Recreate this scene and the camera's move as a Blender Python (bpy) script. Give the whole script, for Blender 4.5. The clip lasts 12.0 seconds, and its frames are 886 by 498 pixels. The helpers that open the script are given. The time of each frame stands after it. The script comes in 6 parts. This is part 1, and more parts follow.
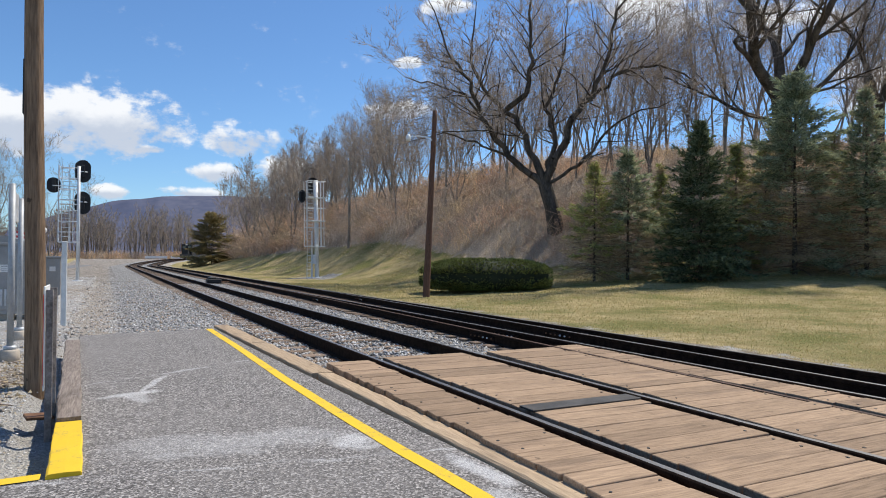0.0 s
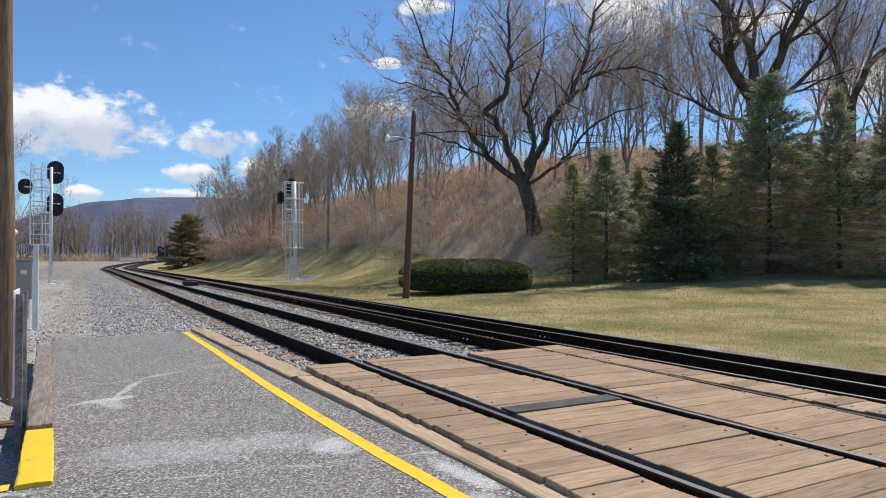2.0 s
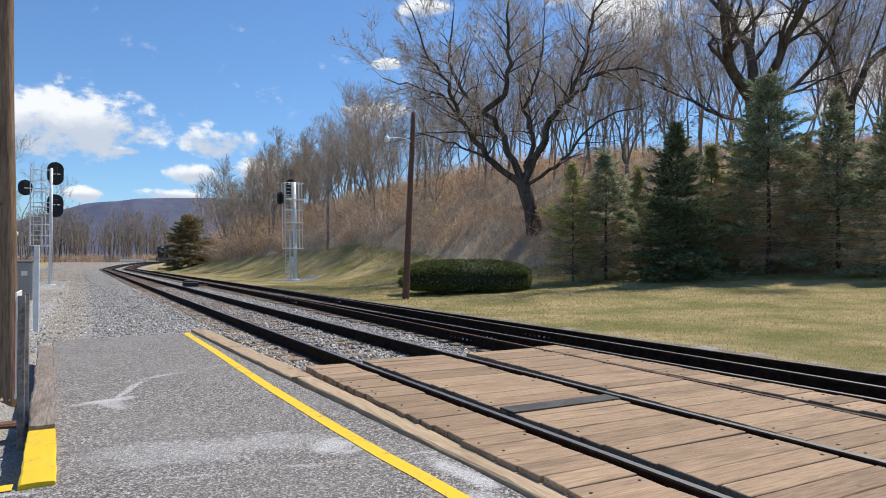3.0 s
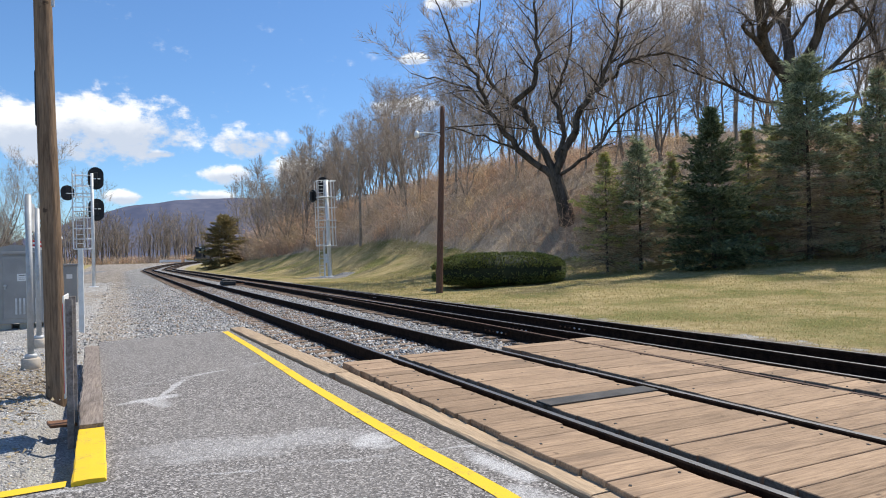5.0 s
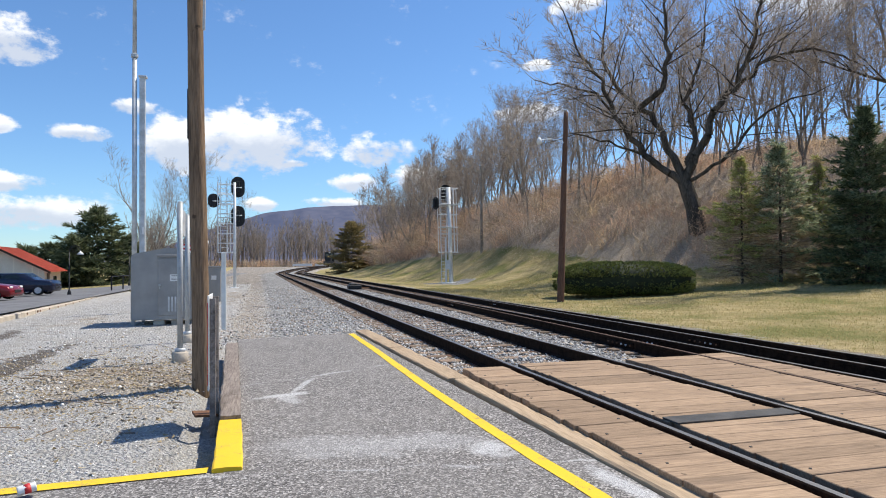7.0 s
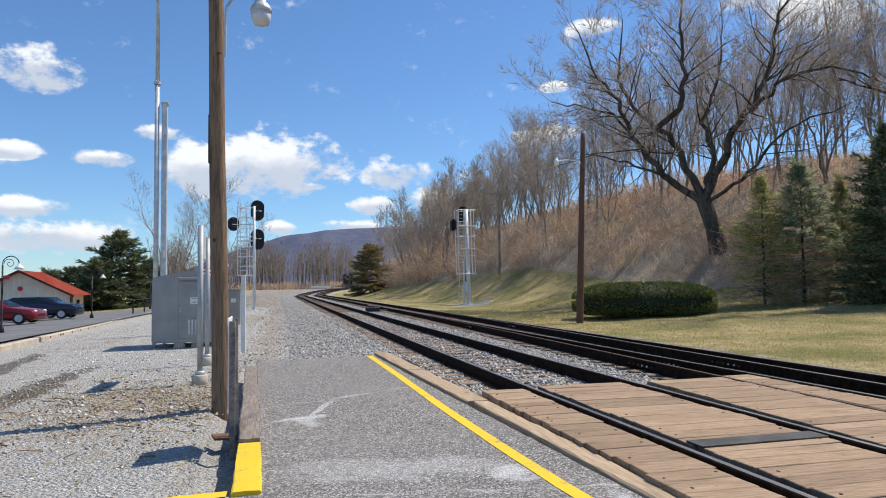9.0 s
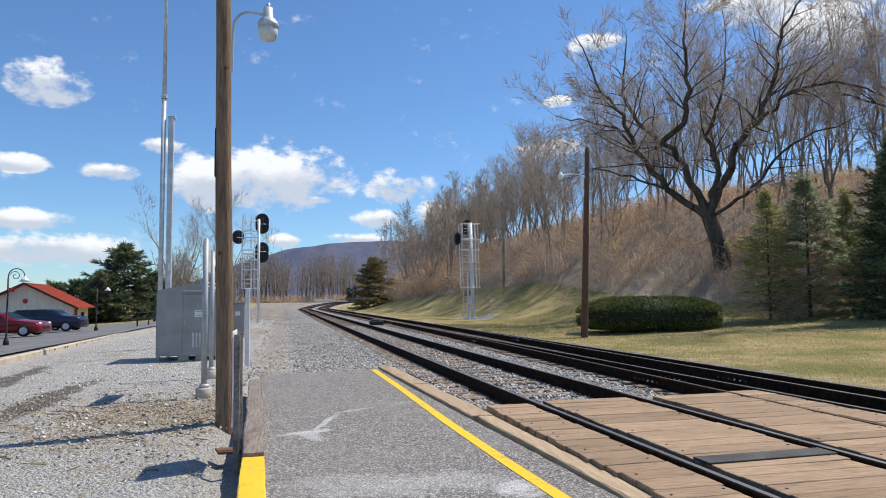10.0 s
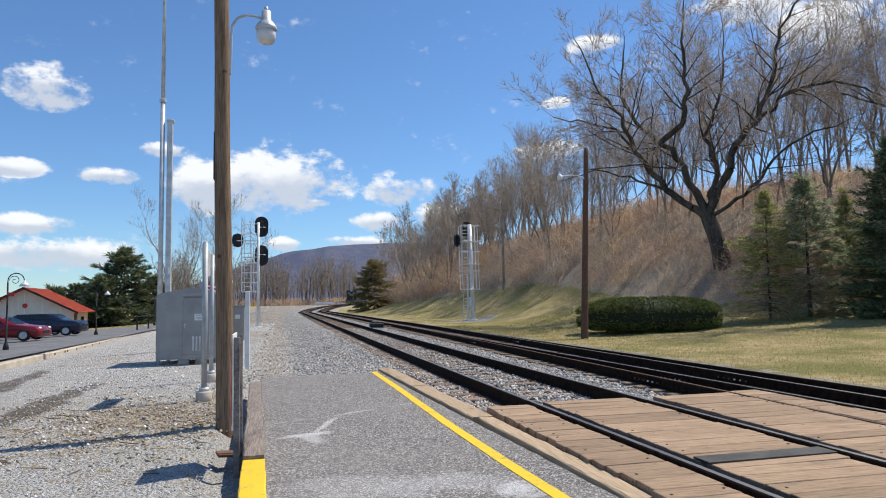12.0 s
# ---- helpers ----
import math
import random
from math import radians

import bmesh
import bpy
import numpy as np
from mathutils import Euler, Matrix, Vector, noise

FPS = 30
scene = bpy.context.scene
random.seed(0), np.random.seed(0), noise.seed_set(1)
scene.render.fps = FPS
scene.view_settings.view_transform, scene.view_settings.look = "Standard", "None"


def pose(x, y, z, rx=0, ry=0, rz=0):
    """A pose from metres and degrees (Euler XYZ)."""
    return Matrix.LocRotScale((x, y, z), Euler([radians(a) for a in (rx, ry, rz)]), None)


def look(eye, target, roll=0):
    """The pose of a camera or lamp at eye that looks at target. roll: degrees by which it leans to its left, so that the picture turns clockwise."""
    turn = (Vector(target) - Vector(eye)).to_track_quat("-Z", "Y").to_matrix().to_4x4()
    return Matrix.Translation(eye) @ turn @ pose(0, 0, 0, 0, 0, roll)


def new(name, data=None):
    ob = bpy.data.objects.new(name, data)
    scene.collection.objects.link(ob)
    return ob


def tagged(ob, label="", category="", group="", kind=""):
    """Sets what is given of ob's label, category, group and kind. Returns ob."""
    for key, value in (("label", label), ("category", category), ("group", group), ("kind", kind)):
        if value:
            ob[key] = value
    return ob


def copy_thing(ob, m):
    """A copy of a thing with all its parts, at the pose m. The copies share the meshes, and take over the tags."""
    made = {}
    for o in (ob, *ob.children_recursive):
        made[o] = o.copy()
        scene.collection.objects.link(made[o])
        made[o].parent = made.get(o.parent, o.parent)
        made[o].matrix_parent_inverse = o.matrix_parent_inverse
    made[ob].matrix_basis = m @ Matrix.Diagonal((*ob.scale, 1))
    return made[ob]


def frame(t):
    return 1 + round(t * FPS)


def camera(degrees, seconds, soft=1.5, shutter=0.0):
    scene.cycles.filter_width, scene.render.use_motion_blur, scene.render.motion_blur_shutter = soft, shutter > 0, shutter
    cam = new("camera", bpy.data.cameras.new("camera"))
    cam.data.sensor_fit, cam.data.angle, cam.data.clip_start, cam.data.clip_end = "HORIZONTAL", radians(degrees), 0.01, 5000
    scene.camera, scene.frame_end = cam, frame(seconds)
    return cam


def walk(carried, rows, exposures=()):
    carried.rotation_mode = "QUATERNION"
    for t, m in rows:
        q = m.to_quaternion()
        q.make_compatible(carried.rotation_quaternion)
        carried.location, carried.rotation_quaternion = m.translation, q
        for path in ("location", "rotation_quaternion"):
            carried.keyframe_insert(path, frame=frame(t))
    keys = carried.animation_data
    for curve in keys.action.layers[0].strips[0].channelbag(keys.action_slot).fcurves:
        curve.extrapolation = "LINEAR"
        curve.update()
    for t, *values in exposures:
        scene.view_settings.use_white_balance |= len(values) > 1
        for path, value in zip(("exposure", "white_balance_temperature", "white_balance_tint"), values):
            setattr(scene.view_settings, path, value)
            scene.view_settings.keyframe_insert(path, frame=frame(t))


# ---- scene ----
cam = camera(67.02, 12.0, 1.0)
PATH = [
    (0.0, pose(-3.236, -0.006, 1.329, 90.913, -0.364, -26.664)),
    (0.5, pose(-3.227, 0.013, 1.335, 90.853, 0.298, -26.919)),
    (1.0, pose(-3.220, 0.019, 1.339, 90.974, 0.575, -27.035)),
    (1.5, pose(-3.221, 0.042, 1.335, 90.932, 0.417, -27.427)),
    (2.0, pose(-3.221, 0.041, 1.334, 90.993, -0.086, -28.412)),
    (2.5, pose(-3.229, 0.005, 1.338, 91.041, -0.005, -28.466)),
    (4.5, pose(-3.242, -0.006, 1.345, 90.684, 0.576, -27.157)),
    (5.0, pose(-3.246, -0.017, 1.353, 90.509, 1.386, -25.633)),
    (5.5, pose(-3.248, -0.031, 1.353, 89.979, 0.868, -23.631)),
    (6.0, pose(-3.251, -0.014, 1.351, 91.109, 0.299, -18.273)),
    (6.5, pose(-3.243, -0.004, 1.353, 91.254, 0.546, -16.059)),
    (7.0, pose(-3.244, -0.007, 1.354, 91.297, 0.499, -15.327)),
    (9.0, pose(-3.247, -0.001, 1.353, 93.172, 0.809, -13.791)),
    (9.5, pose(-3.248, -0.003, 1.354, 93.730, 0.654, -13.198)),
    (10.0, pose(-3.258, 0.002, 1.356, 94.336, 0.628, -13.457)),
    (10.5, pose(-3.252, -0.002, 1.357, 94.531, 1.099, -13.599)),
    (11.0, pose(-3.255, -0.018, 1.355, 94.841, 1.569, -13.431)),
    (11.5, pose(-3.253, -0.005, 1.352, 94.521, 1.216, -13.291)),
    (12.0, pose(-3.255, -0.007, 1.351, 94.508, 0.994, -13.461)),
]
walk(cam, PATH, [(0.0, 0.03), (2.7, 0.04), (4.5, 0.15), (5.5, 0.2), (6.5, 0.23), (7.2, 0.22), (8.8, 0.1), (9.5, 0.07), (12.0, 0.07)])

# ---- light ----
SUN = Vector((0.91, 0.30, 1.46)).normalized()   # towards the sun
sun = new("sun", bpy.data.lights.new("sun", "SUN"))
sun.data.energy, sun.data.angle, sun.data.color = 4.75, radians(0.53), (1.0, 0.93, 0.81)
sun.matrix_world = look(SUN * 100, (0, 0, 0))

world = bpy.data.worlds.new("world")
scene.world = world
world.use_nodes = True


class Nodes:
    """Short hand for a node tree."""

    def __init__(self, tree):
        self.t = tree
        self.t.nodes.clear()

    def n(self, kind, **sets):
        node = self.t.nodes.new(kind)
        if "operation" in sets:
            node.operation = sets["operation"]
        if "data_type" in sets:
            node.data_type = sets["data_type"]
        if "blend_type" in sets:
            node.blend_type = sets["blend_type"]
        if "interpolation_type" in sets:
            node.interpolation_type = sets["interpolation_type"]
        if "sky_type" in sets:
            node.sky_type = sets["sky_type"]
        return node

    def put(self, socket, v):
        if isinstance(v, bpy.types.NodeSocket):
            self.t.links.new(v, socket)
        elif v is not None:
            socket.default_value = v

    def math(self, op, a, b=None, c=None):
        m = self.n("ShaderNodeMath", operation=op)
        for s, v in zip(m.inputs, (a, b, c)):
            self.put(s, v)
        return m.outputs[0]

    def step(self, v, lo, hi, a=0.0, b=1.0):
        m = self.n("ShaderNodeMapRange", interpolation_type="SMOOTHSTEP")
        for s, x in zip(m.inputs, (v, lo, hi, a, b)):
            self.put(s, x)
        return m.outputs[0]

    def mix(self, f, a, b, blend="MIX"):
        m = self.n("ShaderNodeMix", data_type="RGBA", blend_type=blend)
        self.put(m.inputs[0], f)
        self.put(m.inputs[6], a)
        self.put(m.inputs[7], b)
        return m.outputs[2]

    def noise(self, vec, scale, detail=4.0, rough=0.55, kind="ShaderNodeTexNoise"):
        m = self.n(kind)
        self.put(m.inputs["Vector"], vec)
        m.inputs["Scale"].default_value = scale
        if "Detail" in m.inputs:
            m.inputs["Detail"].default_value = detail
        if kind == "ShaderNodeTexNoise":
            m.inputs["Roughness"].default_value = rough
        return m.outputs[0]

    def vec(self, x, y, z):
        m = self.n("ShaderNodeCombineXYZ")
        for s, v in zip(m.inputs, (x, y, z)):
            self.put(s, v)
        return m.outputs[0]

    def scaled(self, vec, s):
        m = self.n("ShaderNodeVectorMath", operation="MULTIPLY")
        self.put(m.inputs[0], vec)
        m.inputs[1].default_value = s
        return m.outputs[0]


def build_sky():
    k = Nodes(world.node_tree)
    sky = k.n("ShaderNodeTexSky", sky_type="NISHITA")
    sky.sun_disc = False
    sky.sun_elevation = math.asin(SUN.z)
    sky.sun_rotation = math.atan2(SUN.x, SUN.y)
    sky.air_density, sky.dust_density, sky.ozone_density = 1.0, 0.1, 3.5
    co = k.n("ShaderNodeTexCoord").outputs["Generated"]
    sep = k.n("ShaderNodeSeparateXYZ")
    k.put(sep.inputs[0], co)
    x, y, z = sep.outputs
    az = k.math("ARCTAN2", x, y)
    el = k.math("ARCSINE", z)
    # flat-bottomed cumulus: azimuth, elevation of the base, half width, height, all in degrees
    clouds = ((-1.1, 8.2, 7.5, 5.2), (-6.0, 8.0, 3.4, 4.3), (10.1, 8.6, 3.5, 2.7), (8.2, 6.3, 2.6, 1.6), (13.1, 6.5, 2.9, 2.2), (-17.5, 14.9, 3.2, 3.1),
              (-19.4, 9.7, 2.4, 1.3), (-13.2, 9.6, 2.6, 1.2), (-9.5, 11.9, 2.2, 1.1), (-17.1, 3.2, 6.4, 2.4), (-19.4, 5.5, 5.0, 1.6), (0.0, 4.6, 1.7, 1.1),
              (22.8, 11.9, 3.4, 1.7), (27.3, 20.2, 2.8, 1.5), (23.5, 16.1, 1.4, 0.8), (38.7, 20.8, 4.6, 3.6), (2.9, 8.2, 1.3, 0.7), (44.5, 18.0, 5.5, 3.9),
              (54.7, 16.4, 4.9, 2.9), (60.4, 10.6, 4.6, 4.4), (6.1, 4.8, 3.3, 1.0), (-28.0, 6.0, 5.0, 2.5))
    p = k.vec(az, k.math("MULTIPLY", el, 1.5), 0.0)
    big = k.math("SUBTRACT", k.noise(p, 13.0, 6.0, 0.6), 0.5)
    fine = k.math("SUBTRACT", k.noise(p, 42.0, 5.0, 0.65), 0.5)
    total = None
    shade = None
    for a, e, w, h in clouds:
        a, e, w, h = (radians(v) for v in (a, e, w, h))
        dx = k.math("DIVIDE", k.math("SUBTRACT", az, a), w)
        dy = k.math("DIVIDE", k.math("SUBTRACT", el, e + h * 0.42), h * 0.62)
        d = k.math("ADD", k.math("MULTIPLY", dx, dx), k.math("MULTIPLY", dy, dy))
        v = k.math("SUBTRACT", 1.0, d)
        total = v if total is None else k.math("MAXIMUM", total, v)
        low = k.math("MULTIPLY", k.math("MAXIMUM", v, 0.0), dy)
        shade = low if shade is None else k.math("ADD", shade, low)
    # a scatter of broken cloud over the rest of the sky, away from the view
    away = k.step(k.math("ABSOLUTE", k.math("SUBTRACT", az, radians(15))), radians(55), radians(75))
    wide = k.math("MULTIPLY", k.step(k.noise(p, 3.0, 3.0), 0.56, 0.7), away)
    total = k.math("MAXIMUM", total, k.math("SUBTRACT", k.math("MULTIPLY", wide, 0.9), 0.15))
    body = k.math("ADD", k.math("ADD", total, k.math("MULTIPLY", big, 3.2)), k.math("MULTIPLY", fine, 1.5))
    body = k.math("MULTIPLY", body, k.step(total, -0.55, 0.15))
    alpha = k.step(body, 0.10, 0.8)
    lit = k.step(k.math("ADD", shade, k.math("MULTIPLY", big, 1.2)), -0.22, 0.3)
    white = k.mix(lit, (5.2, 5.7, 6.6, 1), (8.6, 8.7, 8.8, 1))
    bg = k.n("ShaderNodeBackground")
    k.put(bg.inputs[0], k.mix(k.math("MULTIPLY", alpha, 0.93), k.mix(1.0, sky.outputs[0], (0.75, 0.965, 1.17, 1), "MULTIPLY"), white))
    bg.inputs[1].default_value = 0.113
    k.t.links.new(bg.outputs[0], k.n("ShaderNodeOutputWorld").inputs[0])


build_sky()


# ---- materials ----
def surface(name, build, rough=0.8, metal=0.0, bump=None, spec=0.5):
    """A material; build(k, co) returns colour, height or None, roughness or None."""
    m = bpy.data.materials.new(name)
    m.use_nodes = True
    k = Nodes(m.node_tree)
    b = k.n("ShaderNodeBsdfPrincipled")
    co = k.n("ShaderNodeTexCoord").outputs["Object"]
    colour, height, rgh = build(k, co)
    k.put(b.inputs["Base Color"], colour)
    k.put(b.inputs["Roughness"], rough if rgh is None else rgh)
    b.inputs["Metallic"].default_value = metal
    b.inputs["Specular IOR Level"].default_value = spec
    if height is not None and bump:
        bp = k.n("ShaderNodeBump")
        bp.inputs["Strength"].default_value = bump[0]
        bp.inputs["Distance"].default_value = bump[1]
        k.put(bp.inputs["Height"], height)
        k.put(b.inputs["Normal"], bp.outputs[0])
    k.t.links.new(b.outputs[0], k.n("ShaderNodeOutputMaterial").inputs[0])
    return m


def rgb(h, s=1.0):
    return (*[c * s for c in h], 1)


def mottled(name, c1, c2, scale=6.0, fine=60.0, rough=0.75, metal=0.0, bump=(0.3, 0.01), stretch=(1, 1, 1), spec=0.4, vary=0.25):
    """Two tones at a coarse and a fine scale, with each object a little different."""
    def build(k, co):
        v = k.scaled(co, stretch)
        a = k.noise(v, scale, 5)
        f = k.noise(v, fine, 4)
        col = k.mix(k.step(k.math("ADD", k.math("MULTIPLY", a, 0.6), k.math("MULTIPLY", f, 0.4)), 0.35, 0.65), rgb(c1), rgb(c2))
        rnd = k.n("ShaderNodeObjectInfo").outputs["Random"]
        col = k.mix(1.0, col, k.vec(*[k.math("ADD", k.math("MULTIPLY", rnd, vary), 1 - vary / 2)] * 3), "MULTIPLY")
        return col, f, None
    return surface(name, build, rough, metal, bump, spec)


def plain(name, c, rough=0.5, metal=0.0, spec=0.5):
    return mottled(name, [v * 0.9 for v in c], [min(1, v * 1.08) for v in c], 3.0, 40.0, rough, metal, (0.08, 0.003), spec=spec, vary=0.0)


STONE_A, STONE_B = (0.20, 0.195, 0.19), (0.42, 0.41, 0.39)


def ground_build(k, co):
    def att(name):
        a = k.n("ShaderNodeAttribute")
        a.attribute_name = name
        return a.outputs["Fac"]
    n1, n2, n3 = k.noise(co, 0.35, 5), k.noise(co, 2.2, 6, 0.65), k.noise(co, 28.0, 5, 0.7)
    cell = k.n("ShaderNodeTexVoronoi")
    k.put(cell.inputs["Vector"], co)
    cell.inputs["Scale"].default_value = 26.0
    cell2 = k.n("ShaderNodeTexVoronoi")
    k.put(cell2.inputs["Vector"], co)
    cell2.inputs["Scale"].default_value = 70.0
    grey = k.n("ShaderNodeSeparateColor")
    k.put(grey.inputs[0], cell.outputs["Color"])
    grey2 = k.n("ShaderNodeSeparateColor")
    k.put(grey2.inputs[0], cell2.outputs["Color"])
    # ballast: big broken stone; gravel: small and paler with fines
    ballast = k.mix(grey.outputs[0], rgb(STONE_A, 0.5), rgb(STONE_B, 1.15))
    gravel = k.mix(k.math("MULTIPLY", grey2.outputs[0], n3), (0.31, 0.30, 0.282, 1), (0.95, 0.92, 0.88, 1))
    gravel = k.mix(k.step(n2, 0.45, 0.68), gravel, (0.42, 0.39, 0.345, 1))
    dirt = k.mix(k.step(n3, 0.3, 0.75), (0.21, 0.18, 0.15, 1), (0.60, 0.53, 0.44, 1))
    straw = k.mix(k.step(n2, 0.35, 0.62), (0.34, 0.268, 0.115, 1), (0.56, 0.44, 0.23, 1))
    green = k.mix(n3, (0.13, 0.145, 0.04, 1), (0.30, 0.28, 0.095, 1))
    grass = k.mix(k.step(k.math("ADD", n1, k.math("MULTIPLY", n2, 0.5)), 0.66, 0.92), straw, green)
    grass = k.mix(k.step(n3, 0.45, 0.7, 0.0, 0.6), grass, (0.20, 0.17, 0.075, 1))
    litter = k.mix(k.step(n3, 0.35, 0.68), (0.28, 0.22, 0.16, 1), (0.66, 0.54, 0.415, 1))
    litter = k.mix(k.step(n2, 0.5, 0.7, 0.0, 0.6), litter, (0.60, 0.49, 0.35, 1))
    edge = k.math("MULTIPLY", k.math("SUBTRACT", k.math("ADD", k.math("MULTIPLY", n2, 0.7), k.math("MULTIPLY", n3, 0.3)), 0.5), 1.7)

    def zone(name):
        return k.step(k.math("ADD", att(name), edge), 0.38, 0.62)
    col = k.mix(zone("ballast"), gravel, ballast)
    col = k.mix(zone("dirt"), col, dirt)
    col = k.mix(zone("mud"), col, k.mix(n3, (0.10, 0.085, 0.07, 1), (0.22, 0.195, 0.17, 1)))
    col = k.mix(zone("grass"), col, grass)
    col = k.mix(zone("litter"), col, litter)
    h = k.math("ADD", k.math("MULTIPLY", cell.outputs["Distance"], -1.0), n3)
    return col, h, None


M_ground = surface("ground_cover", ground_build, 0.95, bump=(1.0, 0.045), spec=0.15)


def asphalt_build(k, co):
    """Worn asphalt with pale salt marks."""
    n1, n2 = k.noise(co, 0.6, 5), k.noise(co, 150.0, 3, 0.7)
    cell = k.n("ShaderNodeTexVoronoi")
    k.put(cell.inputs["Vector"], co)
    cell.inputs["Scale"].default_value = 75.0
    g = k.n("ShaderNodeSeparateColor")
    k.put(g.inputs[0], cell.outputs["Color"])
    col = k.mix(k.math("MULTIPLY", g.outputs[0], g.outputs[1]), (0.068, 0.063, 0.06, 1), (0.66, 0.62, 0.585, 1))
    col = k.mix(k.step(n1, 0.35, 0.7, 0.0, 0.35), col, (0.25, 0.235, 0.22, 1))
    sep = k.n("ShaderNodeSeparateXYZ")
    k.put(sep.inputs[0], co)
    x, y, _ = sep.outputs
    wob = k.math("SUBTRACT", k.noise(co, 2.4, 6, 0.65), 0.5)
    w2 = k.math("SUBTRACT", k.noise(co, 9.0, 5, 0.7), 0.5)
    salt = None
    # centre, half length, half width, turn, strength
    for cx, cy, a, b, turn, s in ((-3.0, 7.62, 0.36, 0.11, 0.35, 0.95), (-2.75, 8.2, 0.62, 0.05, 1.25, 0.8), (-2.35, 8.95, 0.42, 0.05, 0.6, 0.6), (-2.95, 7.45, 0.12, 0.3, 0.2, 0.6),
                                  (-2.2, 5.3, 0.95, 0.34, 0.0, 0.42), (-1.5, 4.95, 0.24, 0.2, 0.7, 0.95), (-0.98, 3.9, 0.1, 0.45, 0.1, 0.95), (-1.1, 3.2, 0.16, 0.5, 0.2, 0.7), (-2.75, 5.5, 0.5, 0.25, 0.0, 0.3)):
        dx, dy = k.math("SUBTRACT", x, cx), k.math("SUBTRACT", y, cy)
        u = k.math("ADD", k.math("MULTIPLY", dx, math.cos(turn) / a), k.math("MULTIPLY", dy, math.sin(turn) / a))
        v = k.math("ADD", k.math("MULTIPLY", dx, -math.sin(turn) / b), k.math("MULTIPLY", dy, math.cos(turn) / b))
        v = k.math("ADD", v, k.math("MULTIPLY", wob, 2.4))
        d = k.math("ADD", k.math("MULTIPLY", u, u), k.math("MULTIPLY", v, v))
        m = k.math("MULTIPLY", k.step(k.math("ADD", d, k.math("MULTIPLY", w2, 2.2)), 1.3, 0.0), s)
        salt = m if salt is None else k.math("MAXIMUM", salt, m)
    # two long cracks filled with pale grit
    for y0, slope in ((4.64, -0.17), (9.05, 0.55)):
        c = k.math("ABSOLUTE", k.math("SUBTRACT", k.math("SUBTRACT", y, k.math("MULTIPLY", k.math("ADD", x, 2.2), slope)), k.math("ADD", y0, k.math("MULTIPLY", wob, 0.5))))
        m = k.math("MULTIPLY", k.step(c, 0.035, 0.0), k.step(k.noise(co, 1.7, 3), 0.42, 0.6, 0.1, 0.75))
        salt = k.math("MAXIMUM", salt, m)
    grain = k.step(n2, 0.42, 0.58, 0.15, 1.0)
    col = k.mix(k.math("MULTIPLY", salt, grain), col, (0.66, 0.66, 0.66, 1))
    return col, k.math("ADD", n2, cell.outputs["Distance"]), None


M_asphalt = surface("asphalt", asphalt_build, 0.92, bump=(0.5, 0.008), spec=0.25)


def timber_build(c1, c2, dark, axis, rnd_amount=0.5):
    """Sawn wood with grain along one axis, stains and nail rust."""
    def build(k, co):
        rnd = k.n("ShaderNodeObjectInfo").outputs["Random"]
        off = k.n("ShaderNodeVectorMath", operation="ADD")
        k.put(off.inputs[0], co)
        k.put(off.inputs[1], k.vec(k.math("MULTIPLY", rnd, 37.0), k.math("MULTIPLY", rnd, 61.0), 0.0))
        v = off.outputs[0]
        st = [22.0, 22.0, 22.0]
        st[axis] = 1.6
        grain = k.noise(k.scaled(v, st), 2.2, 6, 0.65)
        st2 = [3.0, 3.0, 3.0]
        st2[axis] = 0.7
        blot = k.noise(k.scaled(v, st2), 1.1, 4)
        spot = k.noise(v, 7.0, 3)
        col = k.mix(k.step(grain, 0.18, 0.74), rgb(c1), rgb(c2))
        col = k.mix(k.step(blot, 0.52, 0.72, 0.0, 0.55), col, rgb(dark))
        col = k.mix(k.step(spot, 0.68, 0.74, 0.0, 0.7), col, rgb(dark, 0.5))
        tone = k.math("ADD", k.math("MULTIPLY", rnd, rnd_amount), 1 - rnd_amount / 2)
        col = k.mix(1.0, col, k.vec(tone, k.math("MULTIPLY", tone, 0.985), k.math("MULTIPLY", tone, 0.96)), "MULTIPLY")
        return col, grain, None
    return build


M_plank = surface("crossing_plank_wood", timber_build((0.185, 0.127, 0.083), (0.435, 0.31, 0.208), (0.125, 0.09, 0.066), 0, 0.42), 0.85, bump=(0.5, 0.006), spec=0.2)
M_edge = surface("edge_timber_wood", timber_build((0.27, 0.20, 0.13), (0.50, 0.38, 0.26), (0.20, 0.15, 0.11), 1, 0.25), 0.85, bump=(0.6, 0.008), spec=0.2)
M_grey_timber = surface("weathered_timber", timber_build((0.13, 0.105, 0.09), (0.34, 0.29, 0.255), (0.09, 0.07, 0.06), 1, 0.2), 0.9, bump=(0.8, 0.012), spec=0.2)
M_tie = surface("tie_wood", timber_build((0.10, 0.072, 0.054), (0.29, 0.215, 0.16), (0.05, 0.04, 0.03), 0, 0.5), 0.9, bump=(0.8, 0.012), spec=0.2)
M_pole = surface("pole_wood", timber_build((0.085, 0.055, 0.035), (0.29, 0.20, 0.13), (0.06, 0.04, 0.03), 2, 0.2), 0.85, bump=(0.9, 0.012), spec=0.2)
M_pole_red = surface("creosoted_pole_wood", timber_build((0.075, 0.04, 0.028), (0.20, 0.11, 0.075), (0.05, 0.03, 0.02), 2, 0.1), 0.85, bump=(0.8, 0.01), spec=0.2)


